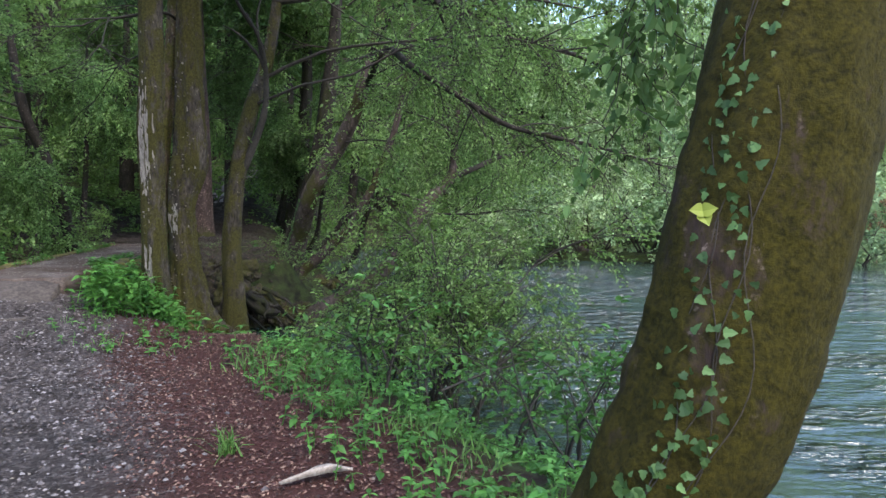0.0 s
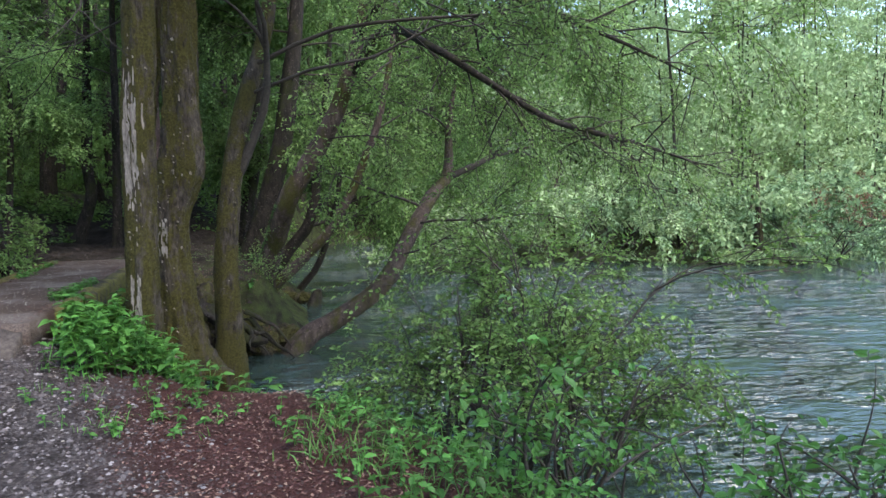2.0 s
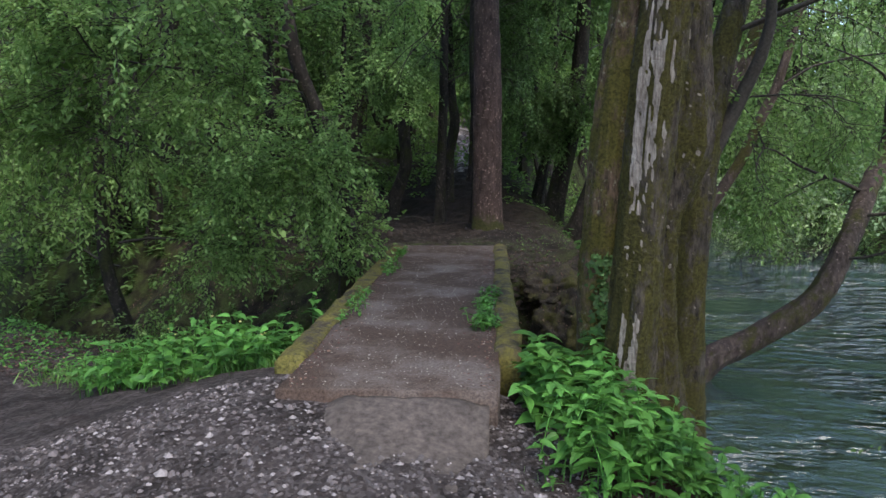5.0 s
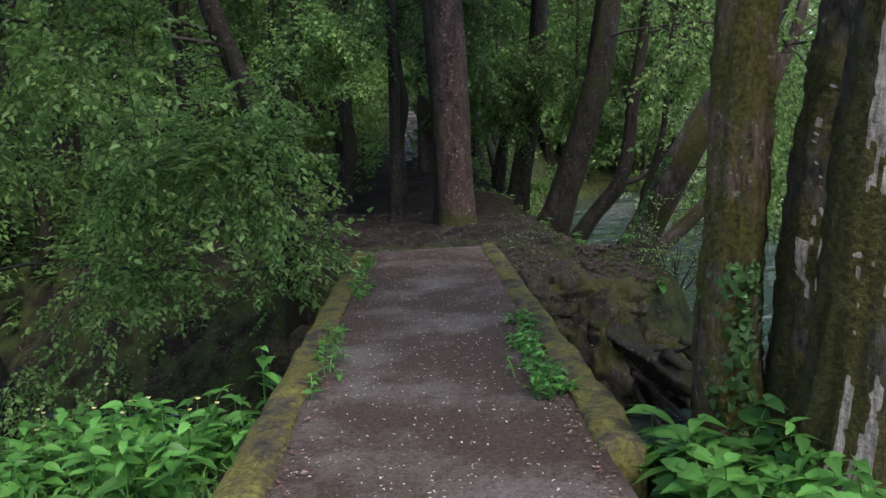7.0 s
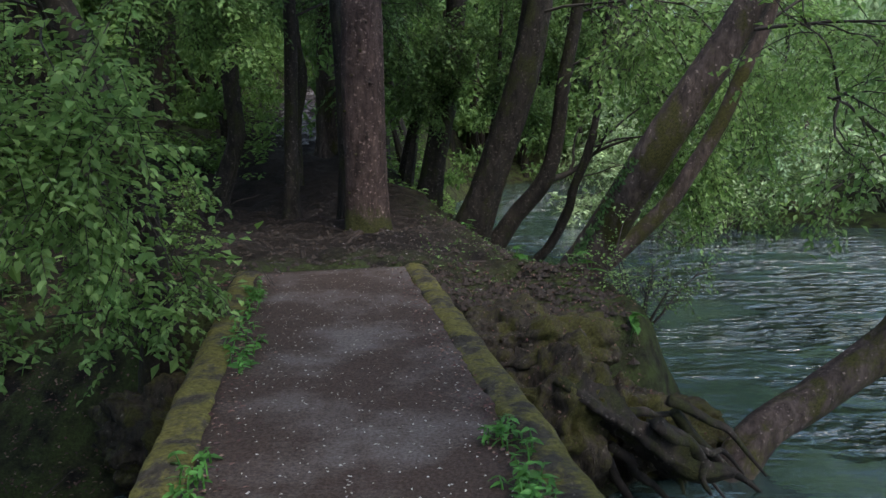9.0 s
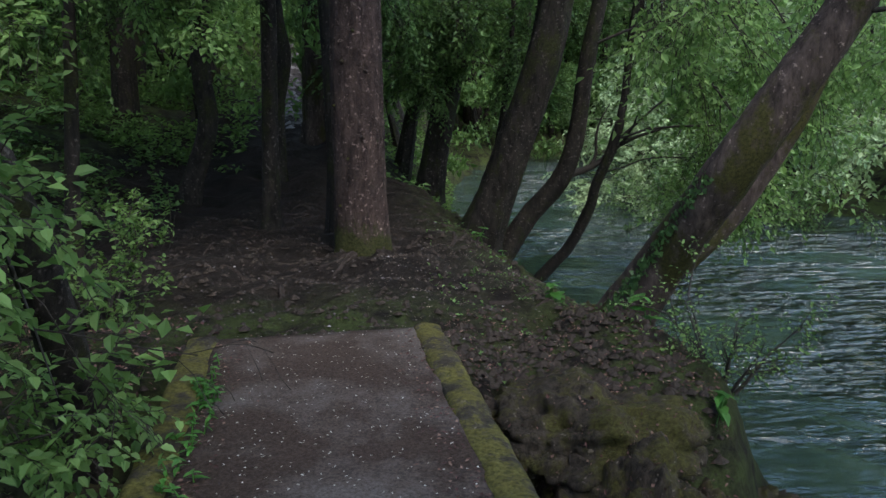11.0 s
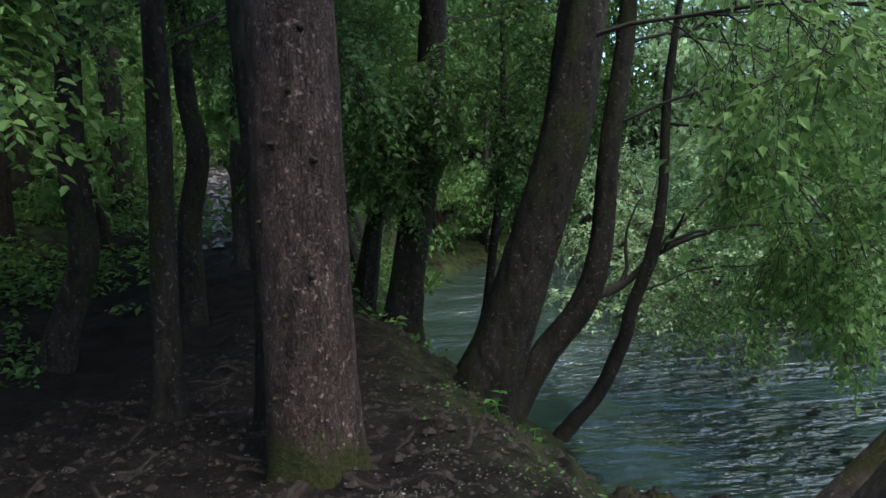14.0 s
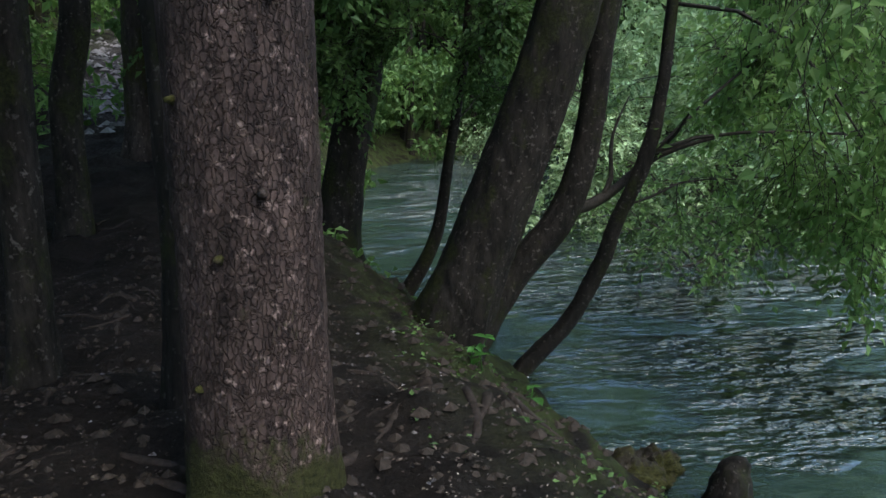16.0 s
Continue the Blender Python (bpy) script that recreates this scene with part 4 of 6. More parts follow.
tree("bank_tree", "thick dark trunk slanting towards the river", [(-5.15, 23.3, -0.95), (-4.98, 23.1, -0.5), (-4.75, 23.0, 0.1), (-4.4, 22.9, 1.1), (-4.05, 22.8, 2.2), (-3.85, 22.8, 3.2), (-3.5, 22.8, 5.5), (-3.2, 22.8, 9)], [0.5, 0.36, 0.3, 0.275, 0.265, 0.25, 0.2, 0.1], BARK_DARK,
     dict(leaf=LEAF_AIRY, per=1, length=0.125, width=0.075, reach=0.5, count=5), group="trunks leaning over the river", sides=34, flare=0.25, twig_bark=TWIG,
     limbs=[((-3.85, 22.7, 3.2), (1, -0.5, 0.1), 3.2, 0.05, 2, 0.25, 6), ((-3.6, 22.7, 4.4), (1, 0.4, 0.0), 4.0, 0.06, 2, 0.25, 6), ((-3.6, 22.7, 4.2), (0.4, -1.0, 0.0), 3.0, 0.05, 2, 0.25, 6)] + ring_limbs(-3.4, 22.8, (5, 8.5), 3.4, 0.06, 2, 0.1, 5, 6))
tree("bank_tree", "curved dark trunk rising from the bank's edge", [(-4.75, 24.0, -1.2), (-4.5, 24.1, -0.9), (-4.1, 24.2, -0.35), (-3.6, 24.2, 0.25), (-3.35, 24.2, 1.0), (-3.2, 24.2, 2.2), (-2.95, 24.2, 3.6), (-2.7, 24.2, 6)], [0.27, 0.19, 0.165, 0.16, 0.14, 0.125, 0.11, 0.06], BARK_DARK,
     dict(leaf=LEAF_AIRY, per=1, length=0.125, width=0.075, reach=0.5, count=5), group="trunks leaning over the river", sides=24, flare=0.1, twig_bark=TWIG,
     limbs=[((-3.6, 24.2, 0.3), (1, 0.1, 0.42), 1.9, 0.075, 1, -0.05, 2), ((-3.2, 24.2, 2.4), (1, -0.4, 0.2), 3.2, 0.045, 3, 0.3, 4), ((-3.0, 24.2, 3.4), (1, 0.3, 0.1), 3.4, 0.045, 3, 0.3, 4)])
tree("bank_tree", "thin crooked stem forking low above the water", [(-4.0, 24.55, -1.75), (-3.85, 24.5, -1.5), (-3.4, 24.4, -0.95), (-3.1, 24.3, -0.3), (-3.0, 24.2, 0.15), (-2.75, 24.1, 0.85), (-2.6, 24.1, 1.6), (-2.5, 24.1, 2.8), (-2.2, 24.1, 4.5)], [0.13, 0.1, 0.085, 0.085, 0.075, 0.08, 0.06, 0.05, 0.03], BARK_DARK,
     dict(leaf=LEAF_AIRY, per=1, length=0.125, width=0.075, reach=0.5, count=5), group="trunks leaning over the river", sides=18, flare=0.1, rough=0.2, twig_bark=TWIG,
     limbs=[((-2.72, 24.1, 0.9), (1, -0.1, -0.02), 2.6, 0.045, 2, 0.12, 3), ((-2.74, 24.1, 0.85), (0.7, 0.3, 0.75), 2.6, 0.045, 2, 0.1, 4), ((-2.9, 24.2, 0.35), (1, 0.2, 0.15), 2.4, 0.03, 2, 0.25, 3), ((-2.5, 24.1, 2.4), (1, -0.5, 0.1), 3.0, 0.04, 3, 0.32, 4), ((-2.4, 24.1, 3.4), (1, 0.0, 0.1), 3.6, 0.04, 3, 0.32, 4)])
tree("bank_tree", "slender leaning sapling at the water's edge", [(-5.3, 25.3, -1.0), (-5.05, 25.3, -0.7), (-4.75, 25.3, -0.1), (-4.6, 25.3, 0.8), (-4.4, 25.3, 2.2), (-4.3, 25.3, 4.5)], [0.12, 0.09, 0.075, 0.06, 0.05, 0.03], BARK_DARK,
     dict(leaf=LEAF_MID, per=2, length=0.08, width=0.058), group="trunks leaning over the river", sides=16, flare=0.1, twig_bark=TWIG, limbs=ring_limbs(-4.5, 25.3, (0.6, 3.8), 1.6, 0.02, 2, 0.2, 4, 7))

# hornbeams on the left of the bridge, whose boughs hang towards it
tree("hornbeam", "dark leaning hornbeam hung with fresh layered leaves", [(-7.75, 15.85, -0.9), (-7.66, 15.6, -0.2), (-7.58, 15.3, 0.5), (-7.6, 15.05, 1.2), (-7.82, 14.95, 2.0), (-8.1, 14.7, 3.2), (-8.3, 14.6, 6)], [0.22, 0.15, 0.13, 0.12, 0.115, 0.1, 0.05], BARK_DARK,
     dict(leaf=LEAF_AIRY, per=1, length=0.068, width=0.044, reach=0.44, sag=0.0, count=12, droop=0.14, flat=0.85, fine=True), group="hornbeams by the bridge", sides=22, flare=0.3, twig_bark=TWIG,
     limbs=[((-7.57, 15.25, 0.9), (-0.3, -1.0, 0.25), 2.4, 0.035, 3, 0.2, 3), ((-7.69, 15.05, 1.5), (-0.8, -0.8, 0.3), 3.0, 0.04, 3, 0.2, 3), ((-7.79, 14.95, 1.8), (0.3, -1.0, 0.4), 2.6, 0.04, 3, 0.2, 3), ((-7.99, 14.85, 2.5), (-0.4, -1.0, 0.3), 3.4, 0.05, 3, 0.2, 3), ((-8.09, 14.75, 3.4), (0.8, -0.5, 0.3), 2.4, 0.04, 3, 0.15, 3), ((-8.04, 14.80, 2.9), (-0.2, -1.0, -0.02), 3.4, 0.045, 3, 0.1, 4), ((-7.99, 14.85, 2.6), (-0.9, -0.7, 0.05), 3.4, 0.045, 3, 0.1, 4), ((-8.29, 14.70, 4.2), (-0.5, -1.0, 0.0), 3.8, 0.05, 3, 0.1, 4), ((-7.59, 15.15, 1.1), (0.15, -0.9, -0.1), 1.5, 0.02, 3, 0.15, 3), ((-7.7, 15.0, 1.7), (0.15, -0.9, 0.1), 1.6, 0.025, 3, 0.12, 3), ((-7.62, 15.4, 0.4), (-0.4, -0.9, 0.05), 1.9, 0.02, 3, 0.12, 3)])
for hx, hy, ht in ((-10.6, 14.2, 5.5), (-12.2, 17.2, 7), (-10.8, 19.6, 7), (-14.5, 14.2, 7)):
    hz = ground_at(hx, hy) - 0.2
    tree("hornbeam", "dark slender hornbeam with drooping fresh green boughs", [(hx, hy, hz), (hx + 0.1, hy, hz + 1), (hx - 0.1, hy - 0.2, hz + 2.4), (hx, hy - 0.2, hz + ht)], [0.15, 0.11, 0.09, 0.04], BARK_DARK,
         dict(leaf=LEAF_FRESH, per=1, length=0.115, width=0.065, reach=0.55, sag=0.0, count=7, droop=0.14, flat=0.85), group="hornbeams by the bridge", sides=14, flare=0.3, twig_bark=TWIG,
         limbs=ring_limbs(hx, hy, (hz + 0.7, hz + ht - 0.3), 2.8, 0.035, 3, 0.12, 3, 7, 0.25))

tree("hornbeam", "thin hornbeam whose leafy boughs reach over the path", [(-9.3, 18.9, -0.2), (-9.25, 18.9, 0.6), (-9.15, 18.9, 1.6), (-9.1, 18.95, 2.6), (-9.0, 19.0, 5)], [0.1, 0.08, 0.07, 0.06, 0.03], BARK_DARK,
     dict(leaf=LEAF_AIRY, per=2, length=0.08, width=0.05, reach=0.3, sag=0.15, count=7, droop=0.3, flat=0.85, fine=True), group="hornbeams by the bridge", sides=14, flare=0.3, twig_bark=TWIG,
     limbs=[((-9.1, 18.95, 2.6), (0.8, 0.0, 0.2), 1.15, 0.014, 2, 0.06, 4), ((-9.1, 18.95, 2.9), (0.7, 0.2, 0.15), 1.1, 0.014, 2, 0.08, 4), ((-9.1, 18.95, 3.0), (0.8, -0.3, 0.1), 1.1, 0.014, 2, 0.08, 4)])

# low trunk slanting over the water beside the clump
tree("slanting_stem", "thick dark stem slanting out over the water from under the bank", [(-2.95, 15.5, -1.95), (-2.5, 15.8, -1.35), (-1.9, 16.0, -1.02), (-1.1, 16.2, -0.48), (-0.65, 16.6, 0.3), (-0.15, 17.6, 1.1), (0.23, 18.4, 1.56), (0.3, 18.6, 2.6), (0.5, 18.7, 3.8)], [0.2, 0.18, 0.165, 0.155, 0.14, 0.125, 0.11, 0.07, 0.03], BARK_GREY,
     dict(leaf=LEAF_FRESH, per=1, length=0.085, width=0.052, reach=0.36, count=6, droop=0.15, flat=0.85), sides=24, flare=0.0, rough=0.2, twig_bark=TWIG,
     limbs=[((0.23, 18.4, 1.5), (1, 0.1, 0.2), 3.2, 0.08, 2, 0.1, 4), ((-0.5, 16.9, 0.6), (1, -0.5, 0.25), 2.6, 0.05, 2, 0.1, 4), ((-0.3, 17.3, 0.9), (-1, -0.4, 0.3), 2.4, 0.06, 2, 0.12, 4), ((-0.8, 16.4, 0.05), (1, -0.6, 0.0), 2.2, 0.04, 2, 0.12, 4), ((0.3, 18.6, 2.5), (-0.8, -0.5, 0.3), 2.4, 0.05, 2, 0.1, 4)])


def long_bough(label, points, radii, leaf, twigs, reach):
    """One long arching bough with short side twigs that hold leaves in level sprays."""
    t = thing("long_bough", label, "branch")
    p, tips = Pile(), []
    c = tube(p, points, radii, 10, 0, 0.12, 2.0, step=0.12)
    p.build("limb", BARK_DARK, t, True)
    for k in range(twigs):
        i = rnd.randint(int(len(c) * 0.12), len(c) - 2)
        a = unit(c[i + 1] - c[i])
        side = np.array([rnd.gauss(0, 0.8), rnd.gauss(0, 0.8), rnd.gauss(-0.1, 0.5)])
        q = Pile()
        grow(q, c[i], a * 0.7 + side, reach * rnd.uniform(0.5, 1.2), 0.016, 1, tips, 0.12, 0.8, 3, 0.2)
        q.build("twig", TWIG, t, True)
    s, d = np.array([a for a, _ in tips]), np.array([b for _, b in tips])
    f = Pile()
    sprays(f, s + rng.normal(0, 0.04, s.shape), d + rng.normal(0, 0.5, s.shape), 5, 0.26 * rng.uniform(0.6, 1.2, len(s)), 0.06, 0.038, 0, 1, 0.85, 0.15, True)
    f.build("foliage", [leaf, TWIG], t)


long_bough("long dark bough arching out over the river with fresh leaves", [(-1.62, 17.5, 3.6), (-0.9, 15.4, 4.0), (-0.11, 13.2, 3.27), (0.6, 13.1, 2.8), (1.46, 13.13, 2.26), (2.3, 13.8, 2.08), (3.14, 14.5, 1.94), (4.2, 15.3, 1.7), (5.28, 16.1, 1.4)], [0.075, 0.07, 0.06, 0.05, 0.045, 0.04, 0.032, 0.022, 0.008], LEAF_AIRY, 46, 1.3)
long_bough("upper bough crossing above the river with sparse fresh leaves", [(-1.5, 17.5, 4.3), (-0.6, 15.6, 4.9), (0.5, 14.2, 4.5), (1.7, 13.9, 3.9), (3.0, 14.4, 3.5), (4.6, 15.3, 3.0)], [0.07, 0.06, 0.05, 0.04, 0.03, 0.008], LEAF_AIRY, 40, 1.3)


# ---- shrubs ----
def shrub(name, label, x, y, height, spread, stems, leaf, size, per=2, count=9, depth=2, droop=0.12, kids=4, group="", lean=(0, 0), reach=0.32, base=None):
    """Many thin stems from one foot, with leaf sprays."""
    t = thing(name, label, "shrub", group)
    c, tips = Pile(), []
    z = ground_at(x, y) - 0.1 if base is None else base
    for k in range(stems):
        a = rnd.uniform(0, 2 * math.pi)
        o = rnd.uniform(0, spread * 0.3)
        way = (math.cos(a) * spread / height + lean[0], math.sin(a) * spread / height + lean[1], 1.0)
        sx, sy = x + o * math.cos(a), y + o * math.sin(a)
        q = Pile()
        grow(q, (sx, sy, z), way, height * rnd.uniform(0.65, 1.1), 0.012 + 0.006 * height, depth, tips, droop, 0.7, kids)
        q.build("stem", TWIG, t, True)
    s, d = np.array([a for a, _ in tips]), np.array([a for _, a in tips])
    for k in range(per):
        keep = clear(s)
        sprays(c, s[keep] + rng.normal(0, 0.06, (keep.sum(), 3)), d[keep] + rng.normal(0, 0.8, (keep.sum(), 3)), count, reach * rng.uniform(0.6, 1.2, keep.sum()), size, size * 0.6, 0, 1, droop=0.25, fine=size < 0.11)
    c.build("foliage", [leaf, TWIG], t)
    return t


for sx, sy, sh, sp, ln in ((-0.1, 9.48, 2.0, 0.5, (0.1, 0.25)), (0.38, 9.08, 2.5, 0.65, (0.15, 0.25)), (0.92, 8.68, 1.8, 0.5, (0.15, 0.2))):
    shrub("riverside_shrub", "airy shrub with small pale-green leaves over the water", sx, sy, sh, sp, 7, LEAF_FRESH, 0.062, 1, 7, 2, 0.14, 4, "shrubs along the near bank", ln)
for sx, sy, sh in ((0.25, 6.79, 1.1), (0.7, 7.43, 1.2), (1.41, 6.41, 1.2), (1.85, 5.8, 1.25), (1.04, 7.96, 1.1), (2.28, 5.4, 1.2), (2.04, 6.12, 1.2)):
    shrub("sapling", "leggy sapling with a few broad pale leaves", sx, sy, sh, 0.3, 3, LEAF_NETTLE, 0.085, 1, 4, 1, 0.05, 2, "saplings on the river bank", (0.05, 0.05), 0.25)
for sx, sy, sh, sp, mat in ((13.89, 28.59, 3.6, 2.8, LEAF_GREY), (16.7, 31.6, 3.8, 3.0, LEAF_GREY), (7.33, 31.7, 4.5, 3.0, LEAF_SUNLIT), (4.8, 32.45, 4.8, 3.2, LEAF_GREY), (3.08, 34.27, 4.0, 3.0, LEAF_SUNLIT), (10.25, 31.59, 3.2, 2.4, LEAF_GREY), (4.33, 40.45, 5, 3.6, LEAF_SUNLIT), (4.93, 47.24, 5, 3.6, LEAF_SUNLIT)):
    shrub("willow_bush", "grey-green bush bending over the far shore", sx, sy, sh, sp, 7, mat, 0.17, 1, 9, 2, 0.2, 4, "bushes of the far shore", (-0.1, -0.15), 0.55)
for sx, sy, sh, sp in ((0.96, 29.2, 1.9, 1.8), (2.58, 30.5, 2.4, 2.2)):
    shrub("drowned_bush", "bare-twigged bush with drooping leaves in the water", sx, sy, sh, sp, 7, LEAF_MID, 0.1, 1, 6, 2, 0.3, 3, "bushes of the far shore", (-0.2, -0.2), 0.45, WATER_Z - 0.2)


shrub("hornbeam_sapling", "small hornbeam bush with fresh leaves beside the path", -8.2, 17.1, 1.0, 0.35, 5, LEAF_FRESH, 0.06, 2, 5, 1, 0.08, 3, "", (0.08, 0.0), 0.18)


# ---- woods all round ----
def woods(name, label, spots, leaf, per, size, spread=2.6, trunk=BARK_DARK, stout=1.0):
    """Far trees as one mass: tapered trunks and clouds of single leaves in uneven clumps."""
    p = Pile()
    for x, y, h in spots:
        z = ground_at(x, y) - 0.3
        lx, ly = rnd.gauss(0, 0.5), rnd.gauss(0, 0.5)
        tube(p, [(x, y, z), (x + lx * 0.3, y + ly * 0.3, z + h * 0.35), (x + lx, y + ly, z + h * 0.9)], [(0.2 + h * 0.008) * stout, (0.13 + h * 0.005) * stout, 0.03], 7, 1, cap=False)
        m = max(5, int(h * 1.1))
        c = np.stack([rng.normal(x + lx * 0.5, spread * 0.55, m), rng.normal(y + ly * 0.5, spread * 0.55, m), z + h * rng.uniform(0.05, 1.0, m)], 1)
        k = per // m
        size_c = rng.uniform(0.5, 1.25, m) * spread * 0.42
        g = unit(rng.normal(0, 1, (m, k, 3))) * (rng.random((m, k, 1)) ** 0.5)
        b = c[:, None] + g * size_c[:, None, None] * np.array([1.2, 1.2, 0.55])
        b = b.reshape(-1, 3)
        n = len(b)
        leaves(p, b, rng.normal(0, 0.8, (n, 3)) + np.array([0, 0, -0.45]), rng.normal(0, 0.5, (n, 3)) + np.array([0, 0, 1]), size * rng.uniform(0.6, 1.3, n), size * 0.6 * rng.uniform(0.6, 1.3, n))
    tagged(p.build(name, [leaf, trunk]), label, "woodland", kind="stuff")


def scatter(n, xr, yr, gap, ok):
    out = []
    for _ in range(n * 40):
        x, y = rnd.uniform(*xr), rnd.uniform(*yr)
        if ok(x, y) and all((x - a) ** 2 + (y - b) ** 2 > gap * gap for a, b, _ in out):
            out.append((x, y, rnd.uniform(8, 13)))
            if len(out) == n:
                break
    return out


def is_in(poly, margin_line, margin):
    return lambda x, y: bool(inside(np.array([x]), np.array([y]), poly)[0]) and float(bank_distance(np.array([x]), np.array([y]), margin_line)[0]) > margin


FARPATH = [(-7.2, 20), (-8.2, 24), (-9, 28), (-10.1, 33), (-11.5, 40), (-13, 50), (-15, 60)]
far_ok = is_in(FAR_LAND, FAR_BANK, 1.0)
woods("left_woods", "shaded woodland of slim trunks and dense green leaves", scatter(52, (-32, -9.5), (17.5, 46), 2.1, lambda x, y: far_ok(x, y) and bank_distance(np.array([x]), np.array([y]), FARPATH)[0] > 1.8 and (x < -12 or y > 27)), LEAF_FRESH, 1100, 0.24)
woods("north_woods", "distant green trees closing the river valley", [(a, b, h * 1.5) for a, b, h in scatter(64, (-18, 16), (38, 62), 1.9, lambda x, y: far_ok(x, y) and bank_distance(np.array([x]), np.array([y]), FARPATH)[0] > 1.6)] + [(-5, 51, 20), (-3, 53, 22), (-1, 54.5, 23), (1, 55.5, 22), (3, 57, 23), (-2, 57, 24), (-7, 49, 21), (5, 57, 24), (7, 58, 24), (9, 60, 24), (11, 61, 24), (6, 62, 24), (2, 61, 24), (-5, 60, 24), (-8, 64, 28), (-4, 65, 28), (-1, 66, 28), (2, 67, 28), (5, 67, 28), (8, 66, 28), (12, 66, 28), (-2.5, 63, 26), (0.5, 63.5, 26)], LEAF_MID, 1250, 0.36, 3.3, stout=0.6)
woods("north_thicket", "dense low greenery along the river's far bend", [(a, b, rnd.uniform(2.5, 5)) for a, b, _ in scatter(34, (-7, 14), (45, 58), 1.5, is_in(FAR_LAND, FAR_BANK, 0.4))], LEAF_MID, 900, 0.26, 2.6)
woods("hill_thicket", "shaded thicket on the slope beside the climbing path", [(a, b, rnd.uniform(2, 4)) for a, b, _ in scatter(30, (-16, -5.9), (27, 46), 1.7, lambda x, y: far_ok(x, y) and bank_distance(np.array([x]), np.array([y]), FARPATH)[0] > 1.7)], LEAF_FRESH, 650, 0.2, 2.0)
near_ok = is_in(NEAR_LAND, NEAR_BANK, 1.2)
woods("west_woods", "shaded woodland west of the gravel path", scatter(22, (-32, -9), (-6, 17), 2.8, lambda x, y: near_ok(x, y) and bank_distance(np.array([x]), np.array([y]), WALKWAY)[0] > 6), LEAF_MID, 1300, 0.18)
east_ok = is_in(EAST_LAND, EAST_BANK, 3.0)
woods("east_woods", "bright green wooded hillside across the river", [(a, b, h * 1.45) for a, b, h in scatter(92, (3, 60), (29, 80), 2.7, east_ok)], LEAF_SUNLIT, 1500, 0.34, 3.9, BARK_DARK, 0.25)
woods("east_thicket", "low bright undergrowth on the hillside across the river", [(a, b, rnd.uniform(2.5, 4.5)) for a, b, _ in scatter(60, (4, 50), (28, 70), 2.2, is_in(EAST_LAND, EAST_BANK, 1.5))], LEAF_SUNLIT, 700, 0.27, 3.2, BARK_GREY)
woods("russet_thicket", "patch of dry russet shrubs on the far hillside", [(21.69, 41.14, 3), (23.73, 42.46, 3.2), (25.25, 43.76, 3), (20.1, 42.02, 2.6)], LEAF_RED, 1500, 0.18, 2.6, BARK_GREY)


def canopy(name, label, n, xr, yr, zr, leaf, size, clumps):
    """Leafy tree tops added overhead to cast shade, in clumps with gaps."""
    c = np.stack([rng.uniform(*xr, clumps), rng.uniform(*yr, clumps), rng.uniform(*zr, clumps)], 1)
    b = c[rng.integers(0, clumps, n)] + unit(rng.normal(0, 1, (n, 3))) * rng.random((n, 1)) ** 0.5 * np.array([1.5, 1.5, 0.5])
    p = Pile()
    leaves(p, b, rng.normal(0, 0.8, (n, 3)) + np.array([0, 0, -0.3]), rng.normal(0, 0.4, (n, 3)) + np.array([0, 0, 1]), size * rng.uniform(0.6, 1.3, n), size * 0.6)
    tagged(p.build(name, leaf), label, "tree tops", kind="stuff")


# trunkless leaf cloud added high up, to keep light off the far bank
canopy("tree_tops", "dense leafy tree tops added overhead to shade the far bank", 26000, (-7.6, -3.8), (16.5, 33), (6.4, 9.8), LEAF_MID, 0.25, 170)


# ---- low plants ----
def herb_patch(name, label, spots, leaf, size, outline="toothed", category="plants", stems=5, tall=0.35):
    """Upright stalks with pairs of broad leaves."""
    p, q = Pile(), Pile()
    base, way, nrm, ln = [], [], [], []
    for x, y, h in spots:
        z = ground_at(x, y) if isinstance(h, float) else h[1]
        h = h if isinstance(h, float) else h[0]
        lx, ly = rnd.gauss(0, 0.12), rnd.gauss(0, 0.12)
        tube(q, [(x, y, z - 0.03), (x + lx * h, y + ly * h, z + h * 0.6), (x + lx * h * 2, y + ly * h * 2, z + h)], [0.005, 0.004, 0.002], 5, cap=False)
        levels = max(2, int(h / 0.075))
        for i in range(levels):
            f = (i + 1) / levels
            a0 = rnd.uniform(0, 3.14) + (i % 2) * 1.57
            for k in range(2 if f < 0.95 else 3):
                a = a0 + k * (3.14 if f < 0.95 else 2.1) + rnd.gauss(0, 0.25)
                base.append((x + lx * h * 2 * f, y + ly * h * 2 * f, z + h * f))
                way.append((math.cos(a), math.sin(a), rnd.uniform(-0.25, 0.45)))
                nrm.append((rnd.gauss(0, 0.3), rnd.gauss(0, 0.3), 1))
                ln.append(size * rnd.uniform(0.6, 1.2) * (0.75 + 0.45 * math.sin(3.0 * f)))
    ln = np.array(ln)
    shaped_leaves(p, np.array(base), np.array(way), np.array(nrm), ln, ln * 0.62, outline, 0.2, 0.3)
    if len(spots) > 20:
        p.v, p.f, p.m = p.v + q.v, p.f + [f + p.n for f in q.f], p.m + q.m
        return tagged(p.build(name, leaf), label, category, kind="stuff")
    t = thing(name, label, category)
    p.build("foliage", leaf, t)
    q.build("stalk", leaf, t, True)
    return t


